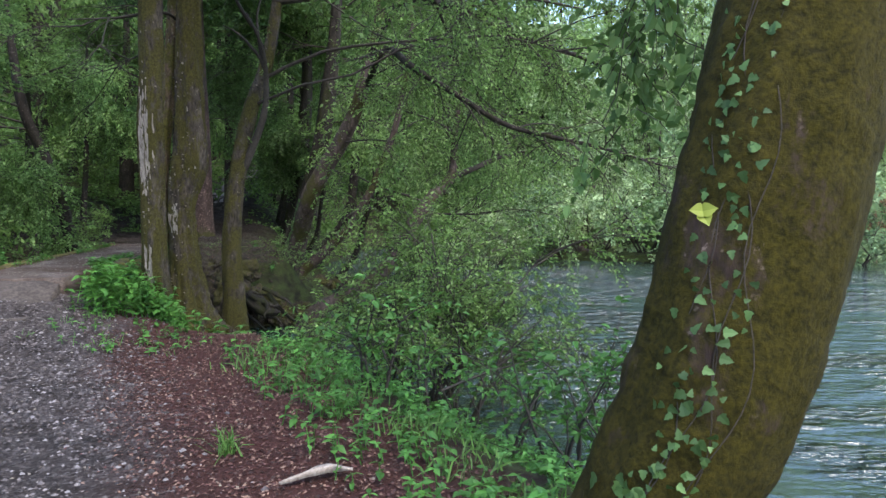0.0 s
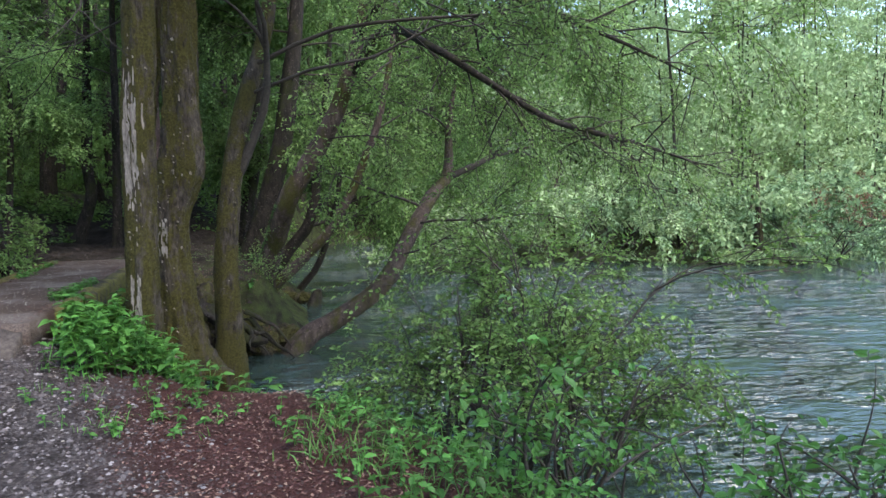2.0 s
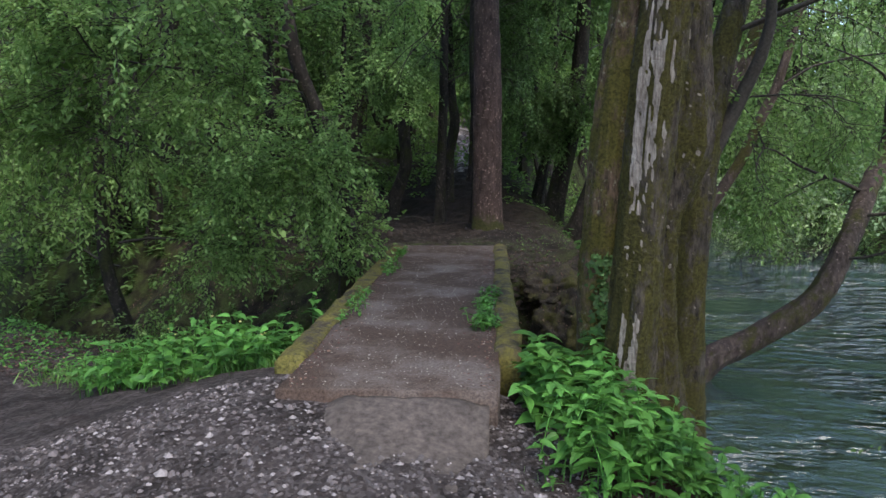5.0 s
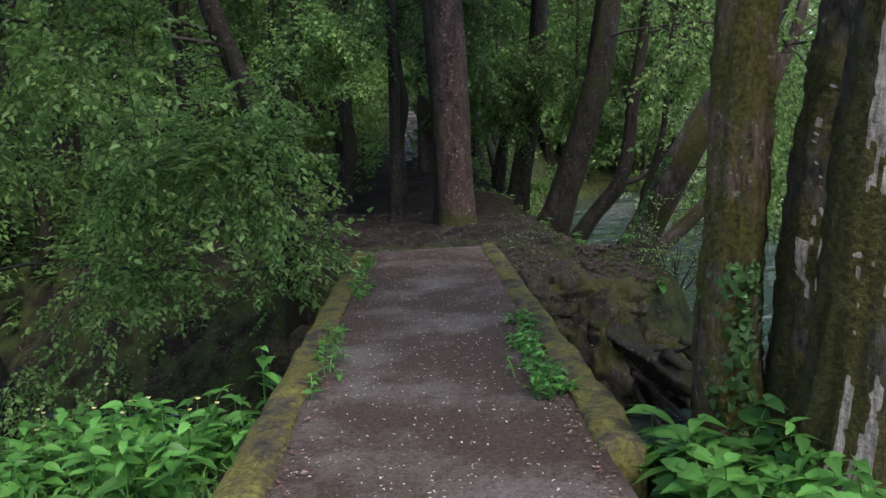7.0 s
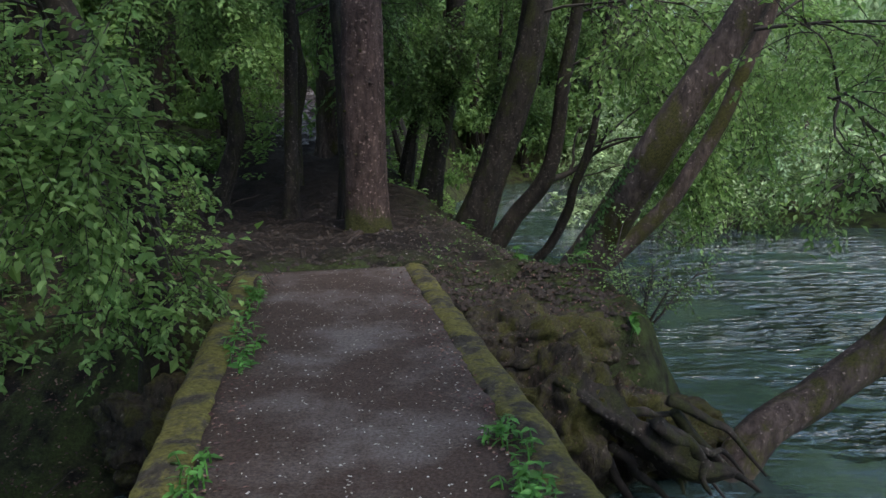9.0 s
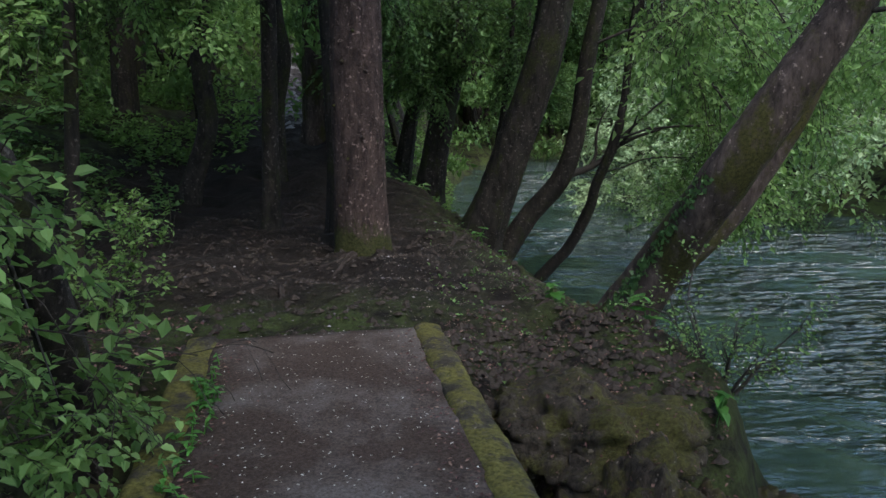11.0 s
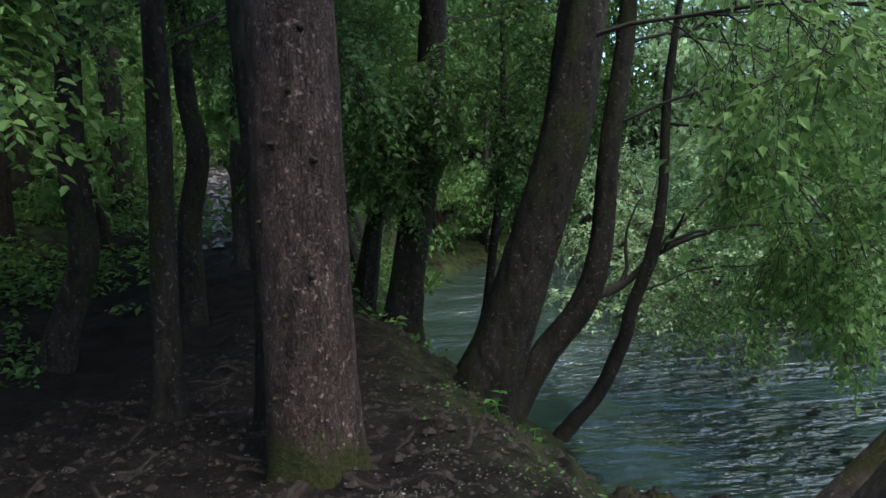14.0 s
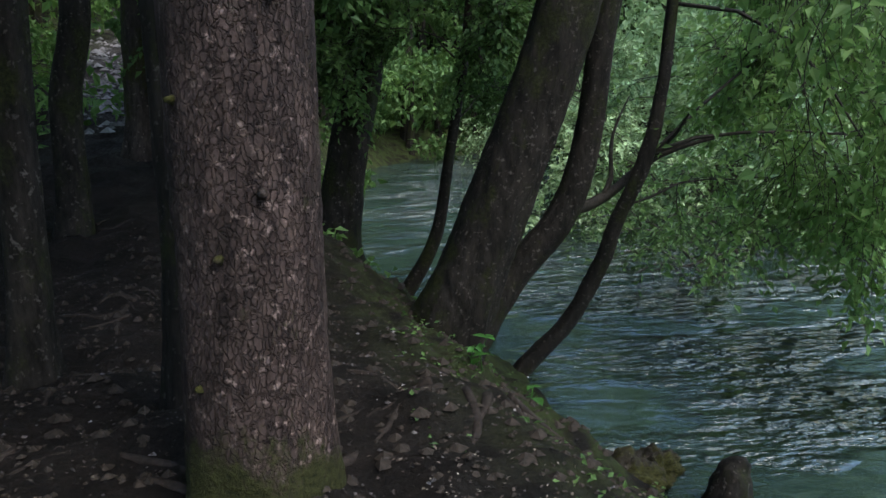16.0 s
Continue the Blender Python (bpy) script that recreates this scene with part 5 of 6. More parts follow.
def spots_in(n, cx, cy, rx, ry, hlo, hhi, ok=None):
    out = []
    for _ in range(n * 12):
        a, r = rnd.uniform(0, 6.283), math.sqrt(rnd.random())
        x, y = cx + rx * r * math.cos(a), cy + ry * r * math.sin(a)
        if (ok is None or ok(x, y)) and off_deck(x, y):
            out.append((x, y, rnd.uniform(hlo, hhi) * (1.1 - 0.4 * r)))
            if len(out) == n:
                break
    return out


def off_deck(x, y):
    r = (x - MID[0]) * RIGHT[0] + (y - MID[1]) * RIGHT[1]
    s = (x - MID[0]) * AX[0] + (y - MID[1]) * AX[1]
    return not (-0.9 < r < 0.9 and -4.2 < s < 4.6) and ground_at(x, y) > WATER_Z + 0.05


herb_patch("nettle_bed", "lush fresh nettles round the foot of the old trunks", spots_in(150, -3.55, 9.73, 0.75, 0.9, 0.3, 0.6) + spots_in(110, -2.66, 9.71, 0.8, 0.6, 0.22, 0.42), LEAF_NETTLE, 0.11)
herb_patch("nettle_bed", "tall bright nettles beside the kerb", spots_in(60, -4.0, 10.2, 0.3, 0.7, 0.35, 0.6), LEAF_NETTLE, 0.16, "heart")
herb_patch("nettle_bed", "dense green herbs beside the bridge's near end", spots_in(190, -6.85, 10.61, 1.3, 0.9, 0.25, 0.5), LEAF_NETTLE, 0.11)
herb_patch("nettle_bed", "broad-leaved herbs on the far stream bank", spots_in(200, -13.2, 18.2, 2.2, 2.0, 0.25, 0.5), LEAF_MID, 0.14)
herb_patch("nettle_bed", "scattered herbs on the muddy stream bank", spots_in(130, -9.9, 17.0, 2.2, 1.1, 0.12, 0.32), LEAF_MID, 0.1)
bank_ok = lambda x, y: 0.9 < (x - BAND[0]) * ACROSS[0] + (y - BAND[1]) * ACROSS[1] < 3.8
herb_patch("bank_herbs", "mixed low herbs along the river bank", [(x, y, h) for x, y, h in spots_in(420, 0.26, 6.37, 2.4, 3.6, 0.1, 0.26, bank_ok)], LEAF_NETTLE, 0.075, "oval")
herb_patch("bank_herbs", "big pale leaves beside the leaning trunk", spots_in(26, 1.35, 3.39, 0.3, 0.4, 0.15, 0.35), LEAF_NETTLE, 0.1, "heart")
herb_patch("bank_herbs", "sparse seedlings on the litter below the nettles", spots_in(60, -3.03, 8.34, 1.1, 0.7, 0.06, 0.14), LEAF_NETTLE, 0.06, "oval")
herb_patch("broad_leaf_plant", "single young plant with broad light leaves on bare soil", [(-4.42, 17.95, 0.22), (-4.38, 18.0, 0.16), (-4.47, 17.9, 0.14)], LEAF_NETTLE, 0.15, "oval", "plant")
herb_patch("broad_leaf_plant", "single young plant with broad light leaves on bare soil", [(-3.75, 17.3, 0.2), (-3.7, 17.35, 0.15)], LEAF_NETTLE, 0.15, "heart", "plant")
herb_patch("broad_leaf_plant", "small light-leaved plant by the water", [(-3.55, 16.1, 0.2), (-3.5, 16.15, 0.14)], LEAF_NETTLE, 0.13, "heart", "plant")
herb_patch("broad_leaf_plant", "small light-leaved plant by the river trunks", [(-5.05, 21.6, 0.22), (-4.98, 21.65, 0.2), (-5.1, 21.55, 0.16), (-4.75, 21.2, 0.14)], LEAF_NETTLE, 0.12, "oval", "plant")
herb_patch("tall_leaf_plant", "tall pale dock leaves at the kerb's end", [(-6.2, 11.1, (0.3, 0.0)), (-6.22, 11.15, (0.2, 0.0))], LEAF_NETTLE, 0.12, "heart", "plant")
shrub("bank_sprout", "thin yellow-green sprouts on the rocky bank", -3.25, 16.8, 0.75, 0.4, 8, LEAF_AIRY, 0.04, 2, 4, 1, 0.0, 2, "", (0.2, 0), 0.2)


def kerb_weeds():
    """Small weeds growing along the inside of both kerbs."""
    for r, s0, s1, n, label in ((-0.62, -1.2, 3.9, 100, "trailing weeds along a mossy kerb"), (0.6, -1.4, 1.6, 190, "thick weeds spreading on the deck's edge")):
        sp = []
        for k in range(n):
            s = rnd.uniform(s0, s1)
            if fbm(np.array([s * 1.0]), np.array([r * 9]), 0.5, 2)[0] < -0.12:
                continue
            q = on_deck(s, r + rnd.gauss(0, 0.05), 0.1)
            sp.append((q[0], q[1], (rnd.uniform(0.04, 0.1), 0.1)))
        herb_patch("kerb_weeds", label, sp, LEAF_NETTLE, 0.052, "toothed", "weeds")


kerb_weeds()


def cover(name, label, n, cx, cy, rx, ry, leaf, size, hmax, ok=None, category="undergrowth"):
    """Leafy ground cover too dense to count."""
    a, r = rng.uniform(0, 6.283, n), np.sqrt(rng.random(n))
    x, y = cx + rx * r * np.cos(a), cy + ry * r * np.sin(a)
    z = land(x, y)
    dens = fbm(x, y, 0.9, 3) > -0.15
    rr = (x - MID[0]) * RIGHT[0] + (y - MID[1]) * RIGHT[1]
    keep = dens & (z > WATER_Z + 0.06) & (np.abs(rr) > 0.95)
    if ok is not None:
        keep &= ok(x, y)
    x, y, z = x[keep], y[keep], z[keep]
    m = len(x)
    base = np.stack([x, y, z + rng.random(m) ** 1.5 * hmax * (0.6 + 0.6 * fbm(x, y, 1.3, 2))], 1)
    p = Pile()
    leaves(p, base, rng.normal(0, 1, (m, 3)) * np.array([1, 1, 0.4]) + np.array([0, 0, 0.1]), rng.normal(0, 0.35, (m, 3)) + np.array([0, 0, 1]), size * rng.uniform(0.6, 1.3, m), size * 0.65 * rng.uniform(0.7, 1.2, m))
    tagged(p.build(name, leaf), label, category, kind="stuff")


def away_from_path(x, y):
    return bank_distance(x, y, [(-6.3, 16.4)] + FARPATH) > 1.5


cover("slope_undergrowth", "green undergrowth on the shaded slope beyond the stream", 26000, -17, 24, 7.5, 10, LEAF_MID, 0.12, 0.35, away_from_path)
cover("slope_undergrowth", "thin undergrowth beside the climbing path", 9000, -11.5, 24, 3.0, 8, LEAF_MID, 0.09, 0.2, lambda x, y: away_from_path(x, y) & (x < -9.4))
cover("path_undergrowth", "shaded undergrowth on both sides of the climbing path", 15000, -9.0, 31, 5.5, 9.5, LEAF_FRESH, 0.14, 0.4, lambda x, y: (bank_distance(x, y, FARPATH) > 0.75) & (y > 24.5))
cover("bank_undergrowth", "low mixed greenery along the near river bank", 9000, 0.46, 6.69, 2.6, 4.0, LEAF_NETTLE, 0.05, 0.14, lambda x, y: (x - BAND[0]) * ACROSS[0] + (y - BAND[1]) * ACROSS[1] > 1.5)
cover("bank_undergrowth", "low greenery on the stream's near bank", 6000, -8.6, 11.6, 3.2, 2.0, LEAF_NETTLE, 0.06, 0.18, lambda x, y: bank_distance(x, y, NEAR_BANK) < 2.4)
cover("river_bank_moss_herbs", "sparse small herbs on the far river bank", 1800, -4.6, 20, 1.1, 4, LEAF_MID, 0.045, 0.05)
cover("islet_grass", "bright green grass on a low islet in the river", 16000, 10.05, 28.05, 3.0, 1.5, LEAF_SUNLIT, 0.13, 0.3)


def grass(name, label, spots, length, mat=GRASS):
    p = Pile()
    for x, y, n, sp in spots:
        bx, by = rng.normal(x, sp, n), rng.normal(y, sp, n)
        b = np.stack([bx, by, land(bx, by) - 0.01], 1)
        d = rng.normal(0, 0.5, (n, 3)) + np.array([0, 0, 1.0])
        L = length * rng.uniform(0.5, 1.2, n)
        d = unit(d)
        s = unit(np.cross(d, rng.normal(0, 1, (n, 3))))
        mid = b + 0.55 * L[:, None] * d
        tip = b + L[:, None] * (d * 0.85 + np.stack([d[:, 0], d[:, 1], -0.25 * np.ones(n)], 1) * 0.45)
        w = (0.006 * length / 0.2)
        v = np.stack([b - s * w, b + s * w, mid - s * w * 0.8, mid + s * w * 0.8, tip], 1).reshape(-1, 3)
        k = np.arange(n)[:, None] * 5
        p.add(v, np.concatenate([k + [0, 1, 3], k + [0, 3, 2], k + [2, 3, 4]]))
    return tagged(p.build(name, mat), label, "grass")


grass("grass_tuft", "small tuft of pale grass in red-brown litter", [(-0.47, 4.89, 40, 0.04)], 0.26)
grass("grass_tuft", "small clump of grass at the litter's edge", [(0.13, 5.74, 22, 0.05)], 0.2)
edge = [(-1.2 + 0.35 * k + rnd.gauss(0, 0.2), 7.99 - 0.42 * k + rnd.gauss(0, 0.25), 60, 0.16) for k in range(9)]
tagged(grass("bank_grass", "soft fresh grass along the bank's edge", edge, 0.22), kind="stuff")
verge = [(-5.9 - 0.3 * k, 10.17 + 0.08 * k + rnd.gauss(0, 0.15), 60, 0.15) for k in range(11)]
tagged(grass("verge_grass", "soft fresh grass on the verge of the gravel", verge, 0.18), kind="stuff")
thin = [(rnd.uniform(-4.0, -2.1), rnd.uniform(7.75, 8.95), 5, 0.04) for k in range(26)]
tagged(grass("thin_grass", "thin grass and seedlings in the litter", thin, 0.12), kind="stuff")

flowers = thing("buttercup", "small yellow buttercups on thin stalks by the stream", "flowers")
fp, fq = Pile(), Pile()
for k in range(16):
    fx, fy = rnd.gauss(-7.0, 0.45), rnd.gauss(11.25, 0.3)
    fz = ground_at(fx, fy)
    fh = rnd.uniform(0.3, 0.5)
    tube(fq, [(fx, fy, fz), (fx + 0.02, fy, fz + fh * 0.6), (fx + 0.04, fy + 0.02, fz + fh)], [0.003, 0.003, 0.002], 4, cap=False)
    a = np.arange(5) * 1.2566
    shaped_leaves(fp, np.repeat([[fx + 0.04, fy + 0.02, fz + fh]], 5, 0), np.stack([np.cos(a), np.sin(a), 0.5 + 0 * a], 1), np.tile([0, 0, 1.0], (5, 1)), 0.022, 0.02, "oval", 0.1, -0.2)
tagged(fp.build("petals", FLOWER, flowers), kind="stuff"), tagged(fq.build("stalks", LEAF_MID, flowers), kind="stuff")


# ---- stones, litter, roots ----
def boulder(name, label, x, y, z, size, mat, squash=0.7, seed=0, parent=None, rough=0.35):
    bm = bmesh.new()
    bmesh.ops.create_icosphere(bm, subdivisions=5, radius=1.0)
    for v in bm.verts:
        n = noise.fractal(v.co * 1.3 + Vector((seed * 3.1, seed, 0)), 0.9, 2.2, 5)
        n += 0.5 * noise.fractal(v.co * 5 + Vector((seed, 0, 3)), 0.8, 2.2, 4)
        v.co *= 1 + rough * n
        v.co.x *= size[0]
        v.co.y *= size[1]
        v.co.z *= size[2]
    me = bpy.data.meshes.new(name)
    bm.to_mesh(me)
    bm.free()
    me.polygons.foreach_set("use_smooth", [True] * len(me.polygons))
    me.materials.append(mat)
    ob = new(name, me)
    ob.location = (x, y, z)
    tagged(ob, label, "rock")
    return ob


MOSS_ROCK = bark_material("mossy_rock", (0.011, 0.008, 0.006), (0.07, 0.054, 0.041), (0.066, 0.06, 0.017), 0.5, 0.2, 1.6, moss_scale=3.0, relief=0.03)
boulder("mossy_rock", "large dark rock with a mossy back beside the bridge", -4.28, 15.3, -1.0, (0.5, 0.5, 0.6), MOSS_ROCK, seed=1, rough=0.36)
boulder("mossy_rock", "dark rounded rock at the stream's edge", -3.75, 15.65, -1.2, (0.42, 0.4, 0.42), MOSS_ROCK, seed=2, rough=0.4)
boulder("mossy_rock", "dark mossy rock low at the waterline", -3.35, 15.75, -1.45, (0.35, 0.3, 0.3), MOSS_ROCK, seed=9, rough=0.42)
boulder("mossy_rock", "low mossy ledge of the far bank", -4.45, 15.95, -0.55, (0.7, 0.6, 0.36), MOSS_ROCK, seed=3, rough=0.34)
boulder("mossy_rock", "dark wet stone at the water's edge", -3.0, 16.4, -1.5, (0.4, 0.5, 0.3), MOSS_ROCK, seed=4)
boulder("mossy_rock", "dark wet stone at the river's edge", -3.85, 21.7, -1.4, (0.3, 0.25, 0.22), MOSS_ROCK, seed=5)
boulder("mossy_rock", "dark wet stone at the river's edge", -3.5, 22.0, -1.5, (0.22, 0.2, 0.2), MOSS_ROCK, seed=6)
boulder("mossy_rock", "dark boulders under the bridge", -6.6, 15.2, -1.1, (0.7, 0.5, 0.7), MOSS_ROCK, seed=7)
boulder("mossy_rock", "dark rock on the stream bank", -7.6, 15.6, -1.2, (0.6, 0.5, 0.45), MOSS_ROCK, seed=8)


def litter_on(ob, n, label):
    """Dead leaves and moss tufts lying on the upper faces of a rock."""
    me = ob.data
    m = len(me.polygons)
    c, nr = np.empty(m * 3), np.empty(m * 3)
    me.polygons.foreach_get("center", c)
    me.polygons.foreach_get("normal", nr)
    c, nr = c.reshape(-1, 3) + np.array(ob.location), nr.reshape(-1, 3)
    up = np.where(nr[:, 2] > 0.25)[0]
    i = rng.choice(up, n)
    p = Pile()
    leaves(p, c[i] + nr[i] * 0.004 + rng.normal(0, 0.01, (n, 3)) * np.array([1, 1, 0]), rng.normal(0, 1, (n, 3)) - nr[i] * 0.2, nr[i] + rng.normal(0, 0.3, (n, 3)), 0.03 * rng.uniform(0.5, 1.4, n), 0.018 * rng.uniform(0.5, 1.4, n), 0.12)
    tagged(p.build("rock_litter", LITTER), label, "leaf litter", kind="stuff")


for ob in [o for o in bpy.data.objects if o.name.startswith("mossy_rock")][:4]:
    litter_on(ob, 500, "brown leaf crumbs lying on a mossy rock")
p = Pile()
tube(p, [(-3.08, 21.5, -1.75), (-3.05, 21.5, -1.5), (-3.0, 21.53, -1.3), (-2.94, 21.5, -1.2)], [0.2, 0.16, 0.12, 0.04], 18, 0, 0.6, 3, step=0.03)
tagged(p.build("stump", BARK_DARK, None, True), "short broken dark stump standing in the shallows", "stump")


def roots():
    k = 0
    for cx, cy, n, reach in ((-6.37, 19.5, 12, 1.7), (-5.0, 23.1, 7, 1.2), (-3.95, 18.3, 11, 1.5), (-5.3, 20.5, 9, 1.3), (-7.0, 18.2, 6, 1.2), (-7.75, 20.95, 6, 0.9), (-6.1, 26.4, 5, 1.0), (-3.5, 10.3, 5, 0.9), (-7.3, 22.3, 7, 1.3), (-7.9, 19.6, 6, 1.1), (-6.9, 24.2, 6, 1.2), (-8.35, 24.0, 6, 0.9)):
        for j in range(n):
            a = 6.283 * j / n + rnd.gauss(0, 0.3)
            pts, x, y = [], cx + 0.22 * math.cos(a), cy + 0.22 * math.sin(a)
            L = reach * rnd.uniform(0.6, 1.3)
            for i in range(8):
                pts.append((x, y, max(WATER_Z - 0.2, ground_at(x, y)) - 0.004 - 0.007 * i))
                a += rnd.gauss(0, 0.28)
                x, y = x + L / 7 * math.cos(a), y + L / 7 * math.sin(a)
            p = Pile()
            r0 = rnd.uniform(0.016, 0.038)
            tube(p, pts, np.linspace(r0, 0.012, 8), 8, 0, 0.2, k, step=0.05)
            tagged(p.build("root", ROOT, None, True), "bare root snaking over trodden soil", "root", "roots on the bank")
            k += 1


roots()
for k in range(10):
    rx, ry, rz = -3.75 + rnd.gauss(0, 0.2), 15.05 + rnd.gauss(0, 0.12), -0.75 - 0.03 * k
    pts, a = [], rnd.uniform(-0.7, 0.25)
    for i in range(6):
        pts.append((rx, ry, rz))
        a += rnd.gauss(0, 0.45)
        rx, ry, rz = rx + 0.17 * math.cos(a), ry + 0.1 * math.sin(a), rz - abs(rnd.gauss(0.09, 0.08))
    p = Pile()
    tube(p, pts, np.linspace(rnd.uniform(0.03, 0.075), 0.01, 6), 8, 0, 0.45, k, step=0.04)
    tagged(p.build("root", BARK_DARK, None, True), "bare root hanging over the stream's edge", "root", "roots on the bank")

p = Pile()
tube(p, [(-4.35, 15.05, -0.55), (-4.05, 14.95, -0.75), (-3.7, 14.85, -0.95), (-3.35, 14.8, -1.2), (-3.0, 14.85, -1.22)], [0.07, 0.1, 0.085, 0.075, 0.03], 16, 0, 0.9, 4.0, step=0.03)
tagged(p.build("dead_root_log", BARK_DARK, None, True), "thick gnarled dead root jutting over the stream", "root")


def flakes(name, label, n, where, mat, size, category, lift=0.008, tilt=0.35, ratio=0.6):
    x, y = where(n)
    z = land(x, y)
    keep = z > WATER_Z + 0.03
    x, y, z = x[keep], y[keep], z[keep]
    n = len(x)
    a = rng.uniform(0, 6.283, n)
    p = Pile()
    leaves(p, np.stack([x, y, z + lift], 1), np.stack([np.cos(a), np.sin(a), rng.normal(0, tilt, n)], 1), rng.normal(0, tilt, (n, 3)) + np.array([0, 0, 1]), size * rng.uniform(0.5, 1.3, n), size * ratio * rng.uniform(0.6, 1.2, n), 0.12)
    tagged(p.build(name, mat), label, category, kind="stuff")


def strip(u0, u1, v0, v1):
    """Random places in a band beside the gravel: u across, v along."""
    def pick(n):
        u, v = rng.uniform(u0, u1, n) + rng.normal(0, 0.15, n), rng.uniform(v0, v1, n)
        return BAND[0] + ACROSS[0] * u - ACROSS[1] * v, BAND[1] + ACROSS[1] * u + ACROSS[0] * v
    return pick


def disc(cx, cy, rx, ry):
    def pick(n):
        a, r = rng.uniform(0, 6.283, n), np.sqrt(rng.random(n))
        return cx + rx * r * np.cos(a), cy + ry * r * np.sin(a)
    return pick


flakes("red_leaf_litter", "red-brown leaf litter at the path's edge", 15000, strip(-0.2, 1.7, -2.5, 5.8), LITTER, 0.035, "leaf litter")
flakes("pale_leaf_litter", "pale dry leaves strewn over gravel and litter", 650, strip(-2.6, 1.2, -2.0, 6.5), LITTER_PALE, 0.035, "leaf litter")
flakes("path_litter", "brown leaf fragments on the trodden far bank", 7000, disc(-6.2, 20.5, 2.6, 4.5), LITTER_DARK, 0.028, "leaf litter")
flakes("bank_litter", "brown leaf crumbs on the bank beside the bridge", 2500, disc(-4.5, 16.3, 1.1, 1.3), LITTER, 0.035, "leaf litter")
flakes("bank_litter", "brown leaf litter on the muddy stream bank", 5000, disc(-9.5, 16.2, 2.6, 1.2), LITTER, 0.04, "leaf litter")
flakes("bank_litter", "brown leaf litter on the near stream bank", 3000, disc(-8.3, 11.9, 2.2, 1.2), LITTER, 0.04, "leaf litter")
flakes("pale_bud_scales", "pale fallen catkins and bud scales on the bank", 900, disc(-5.2, 18.0, 1.0, 1.6), LITTER_PALE, 0.018, "leaf litter")


def gravel(name, label, n, where, smin, smax, mat=STONE):
    """Loose angular stones."""
    x, y = where(n)
    z = land(x, y)
    keep = (z > WATER_Z + 0.03) & (bank_distance(x, y, NEAR_BANK) > 0.8)
    x, y, z = x[keep], y[keep], z[keep]
    n = len(x)
    s = smin + (smax - smin) * rng.random(n) ** 3
    corners = np.array([(1, 0, 0), (0.3, 0.9, 0), (-0.8, 0.55, 0), (-0.8, -0.55, 0), (0.3, -0.9, 0), (0.1, 0.05, 0.62)]) - np.array([0, 0, 0.12])
    a = rng.uniform(0, 6.283, n)
    v = corners[None] * rng.uniform(0.65, 1.2, (n, 6, 1)) * s[:, None, None]
    c, d = np.cos(a)[:, None], np.sin(a)[:, None]
    v = np.stack([v[..., 0] * c - v[..., 1] * d, v[..., 0] * d + v[..., 1] * c, v[..., 2]], -1) + np.stack([x, y, z + s * 0.12], 1)[:, None]
    t = np.array([(i, (i + 1) % 5, 5) for i in range(5)])
    p = Pile()
    p.add(v.reshape(-1, 3), ((np.arange(n) * 6)[:, None, None] + t[None]).reshape(-1, 3))
    tagged(p.build(name, mat), label, "gravel", kind="stuff")


def path_strip(n):
    v = -1.0 + 9.0 * rng.random(n) ** 0.6
    u = -rng.random(n) ** 1.1 * 4.6 + 0.1 + rng.normal(0, 0.25, n)
    return BAND[0] + ACROSS[0] * u - ACROSS[1] * v, BAND[1] + ACROSS[1] * u + ACROSS[0] * v


gravel("path_gravel", "grey angular gravel on the approach path", 20000, path_strip, 0.008, 0.028)
gravel("path_gravel", "larger stones bedded in the gravel", 1700, path_strip, 0.014, 0.042)


def hill_path(n):
    k = rng.integers(2, len(FARPATH) - 1, n)
    f = np.array(FARPATH)
    t = rng.random((n, 1))
    q = f[k] * (1 - t) + f[np.minimum(k + 1, len(f) - 1)] * t
    return q[:, 0] + rng.normal(0, 0.28, n), q[:, 1]


gravel("hill_path_stones", "pale worn stones on the climbing path", 1500, hill_path, 0.03, 0.14, PATH_STONE)
SOIL = plain_material("dark_clod", (0.014, 0.01, 0.008), (0.05, 0.036, 0.028), 40)
gravel("soil_clods", "dark clods and humus crumbs on the trodden far bank", 4500, disc(-6.2, 20, 2.6, 4.6), 0.012, 0.06, SOIL)
gravel("soil_clods", "dark clods and stones on the mossy bank beside the bridge", 2200, disc(-4.5, 16.3, 1.0, 1.2), 0.012, 0.07, SOIL)
gravel("bank_gravel", "small stones in the soil of the far bank", 1500, disc(-6.3, 18.8, 1.8, 3.2), 0.004, 0.02)

dp = Pile()
m = 1500
ds, dr = rng.uniform(-2.9, 4.3, m), rng.uniform(-0.66, 0.66, m)
ang = rng.uniform(0, 6.283, m)
leaves(dp, np.stack([MID[0] + AX[0] * ds + RIGHT[0] * dr, MID[1] + AX[1] * ds + RIGHT[1] * dr, deck_top(ds) + 0.012], 1), np.stack([np.cos(ang), np.sin(ang), 0 * ang], 1), np.tile([0, 0, 1.0], (m, 1)) + rng.normal(0, 0.15, (m, 3)), 0.016 * rng.uniform(0.5, 1.3, m), 0.009 * rng.uniform(0.6, 1.3, m), 0.1)
tagged(dp.build("fallen_petals", PETAL), "pale bud scales fallen on the bridge deck", "petals", kind="stuff")
dp = Pile()
m = 1300
ds = rng.uniform(-2.9, 4.3, m)
dr = np.where(rng.random(m) < 0.5, 1, -1) * (0.66 - np.abs(rng.normal(0, 0.1, m)))
ang = rng.uniform(0, 6.283, m)
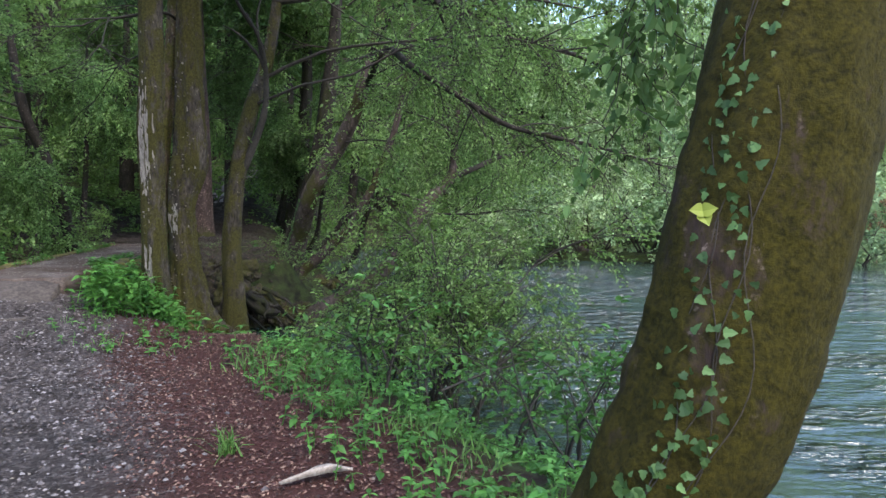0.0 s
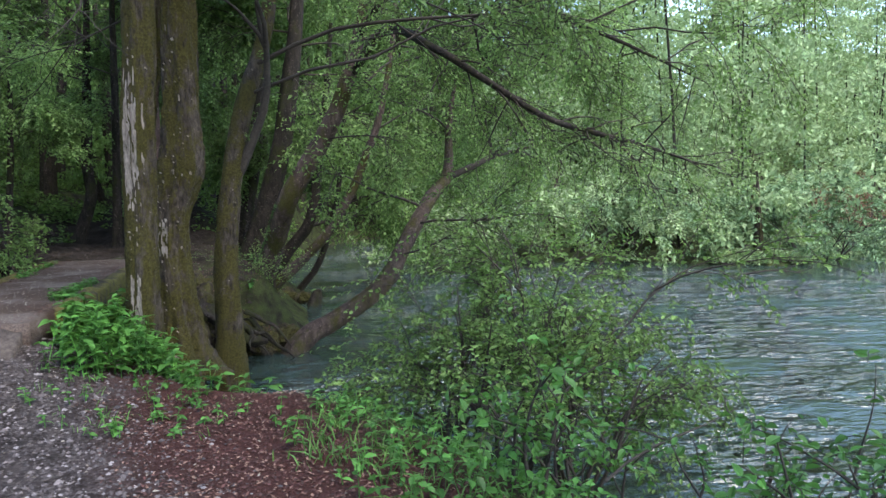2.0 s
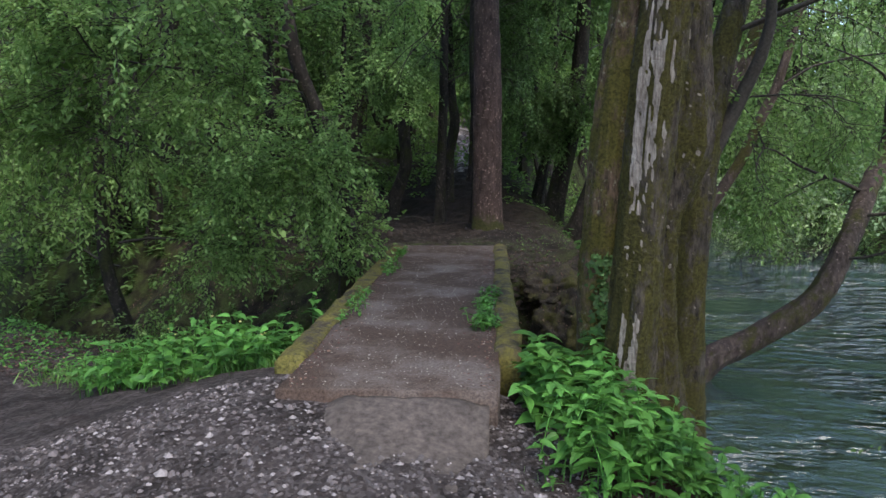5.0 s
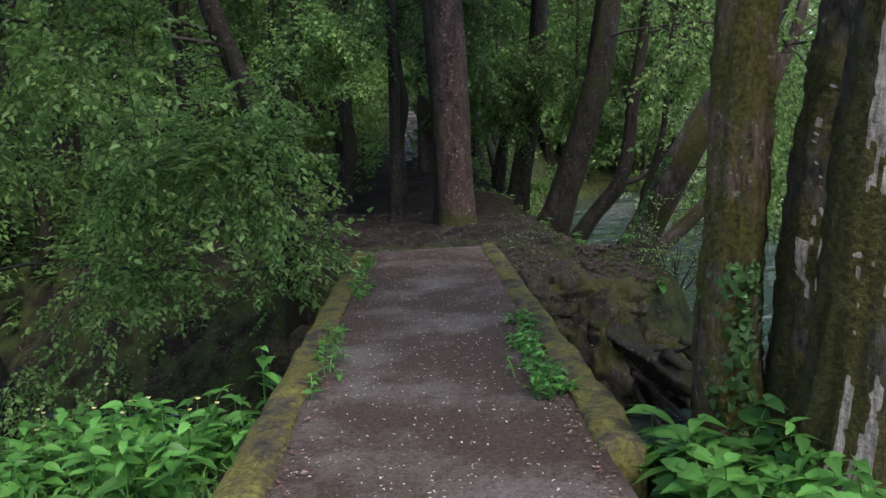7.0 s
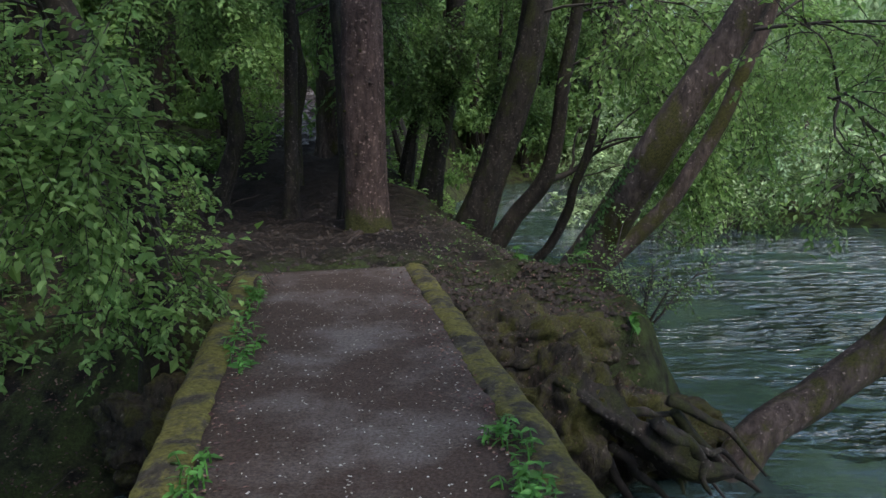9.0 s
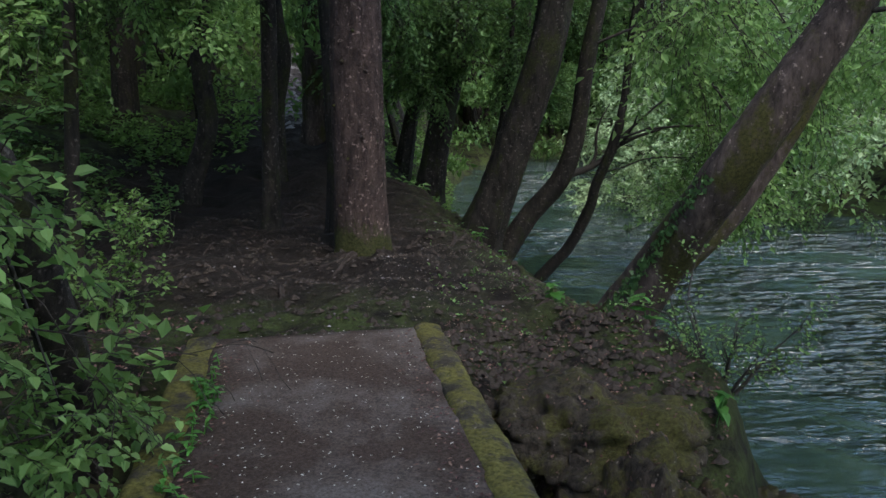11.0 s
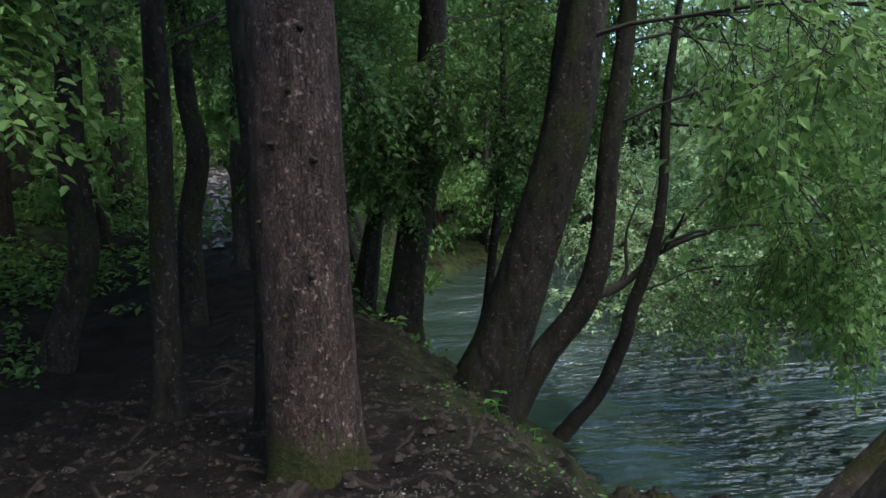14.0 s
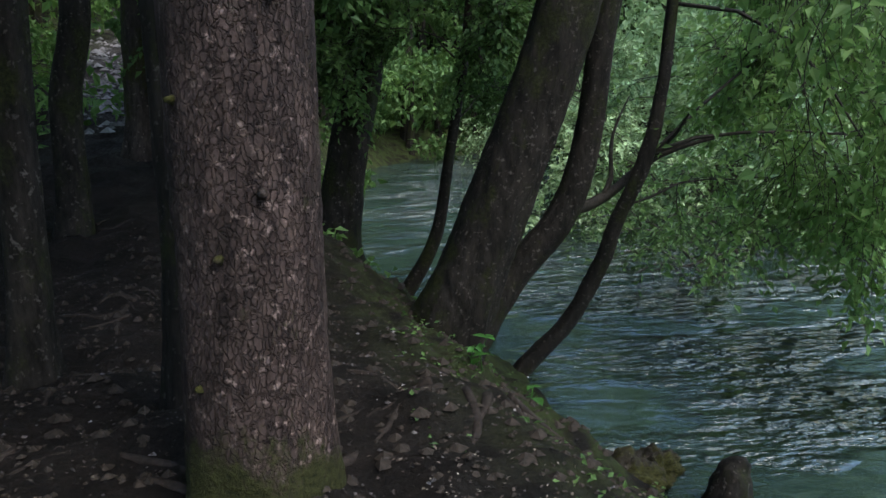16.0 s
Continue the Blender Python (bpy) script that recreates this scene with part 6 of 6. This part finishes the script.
leaves(dp, np.stack([MID[0] + AX[0] * ds + RIGHT[0] * dr, MID[1] + AX[1] * ds + RIGHT[1] * dr, deck_top(ds) + 0.012], 1), np.stack([np.cos(ang), np.sin(ang), 0.1 + 0 * ang], 1), np.tile([0, 0, 1.0], (m, 1)) + rng.normal(0, 0.3, (m, 3)), 0.028 * rng.uniform(0.5, 1.3, m), 0.016 * rng.uniform(0.6, 1.3, m), 0.1)
tagged(dp.build("deck_litter", LITTER), "brown leaf crumbs along the edges of the deck", "leaf litter", kind="stuff")

# small single things
p = Pile()
gx = ground_at(0.28, 4.39)
tube(p, [(0.07, 4.28, gx + 0.02), (0.23, 4.36, gx + 0.05), (0.35, 4.43, gx + 0.06), (0.48, 4.45, gx + 0.05)], [0.008, 0.02, 0.028, 0.008], 12, 0, 1.0, 2, step=0.012)
tagged(p.build("bleached_wood", WOOD_BARE, None, True), "bleached broken piece of wood lying on litter", "driftwood")
p = Pile()
grow(p, (0.81, 7.12, -0.8), (0.9, 0.45, 0.12), 1.5, 0.016, 1, [], 0.02, 0.7, 2)
tagged(p.build("fallen_branch", TWIG, None, True), "thin fallen branch reaching over the water", "branch")
p = Pile()
for k in range(6):
    grow(p, (-0.9 + 0.3 * k, 28.72 + 0.1 * k, WATER_Z - 0.1), (0.8, -0.3, 0.8), 1.3, 0.02, 1, [], 0.45, 0.6, 3)
tagged(p.build("drowned_branch", TWIG, None, True), "arched dead branches standing out of the river", "branch")
for sx, sy, wx, wy in ((-8.1, 13.6, 0.5, 0.9), (-8.9, 14.0, -0.3, 0.8)):
    p = Pile()
    grow(p, (sx, sy, WATER_Z - 0.1), (wx, wy, 0.9), 0.9, 0.02, 1, [], 0.1, 0.6, 2)
    tagged(p.build("dead_stick", TWIG, None, True), "bare dead stick poking out of the stream", "branch")
p = Pile()
grow(p, (9.41, 25.42, WATER_Z - 0.05), (0.9, -0.4, 0.3), 2.2, 0.04, 1, [], 0.05, 0.6, 3)
tagged(p.build("drowned_branch", TWIG, None, True), "dark branch sticking out of the river", "branch")
yl = thing("leaf_shoot", "bright yellow-green young shoot on the mossy trunk", "shoot")
p = Pile()
shaped_leaves(p, np.array([(1.968, 2.137, 0.996), (1.968, 2.137, 0.986), (1.968, 2.137, 0.996)]), np.array([(-0.8, -0.3, 0.1), (0.2, -0.5, -0.5), (0.8, -0.3, 0.2)]), np.array([(0, -1, 0.4)] * 3, float), 0.042, 0.045, "heart", 0.25, 0.15)
p.build("leaves", leaf_material("yellow_shoot", (0.16, 0.2, 0.02), (0.26, 0.3, 0.04), 0.3), yl)
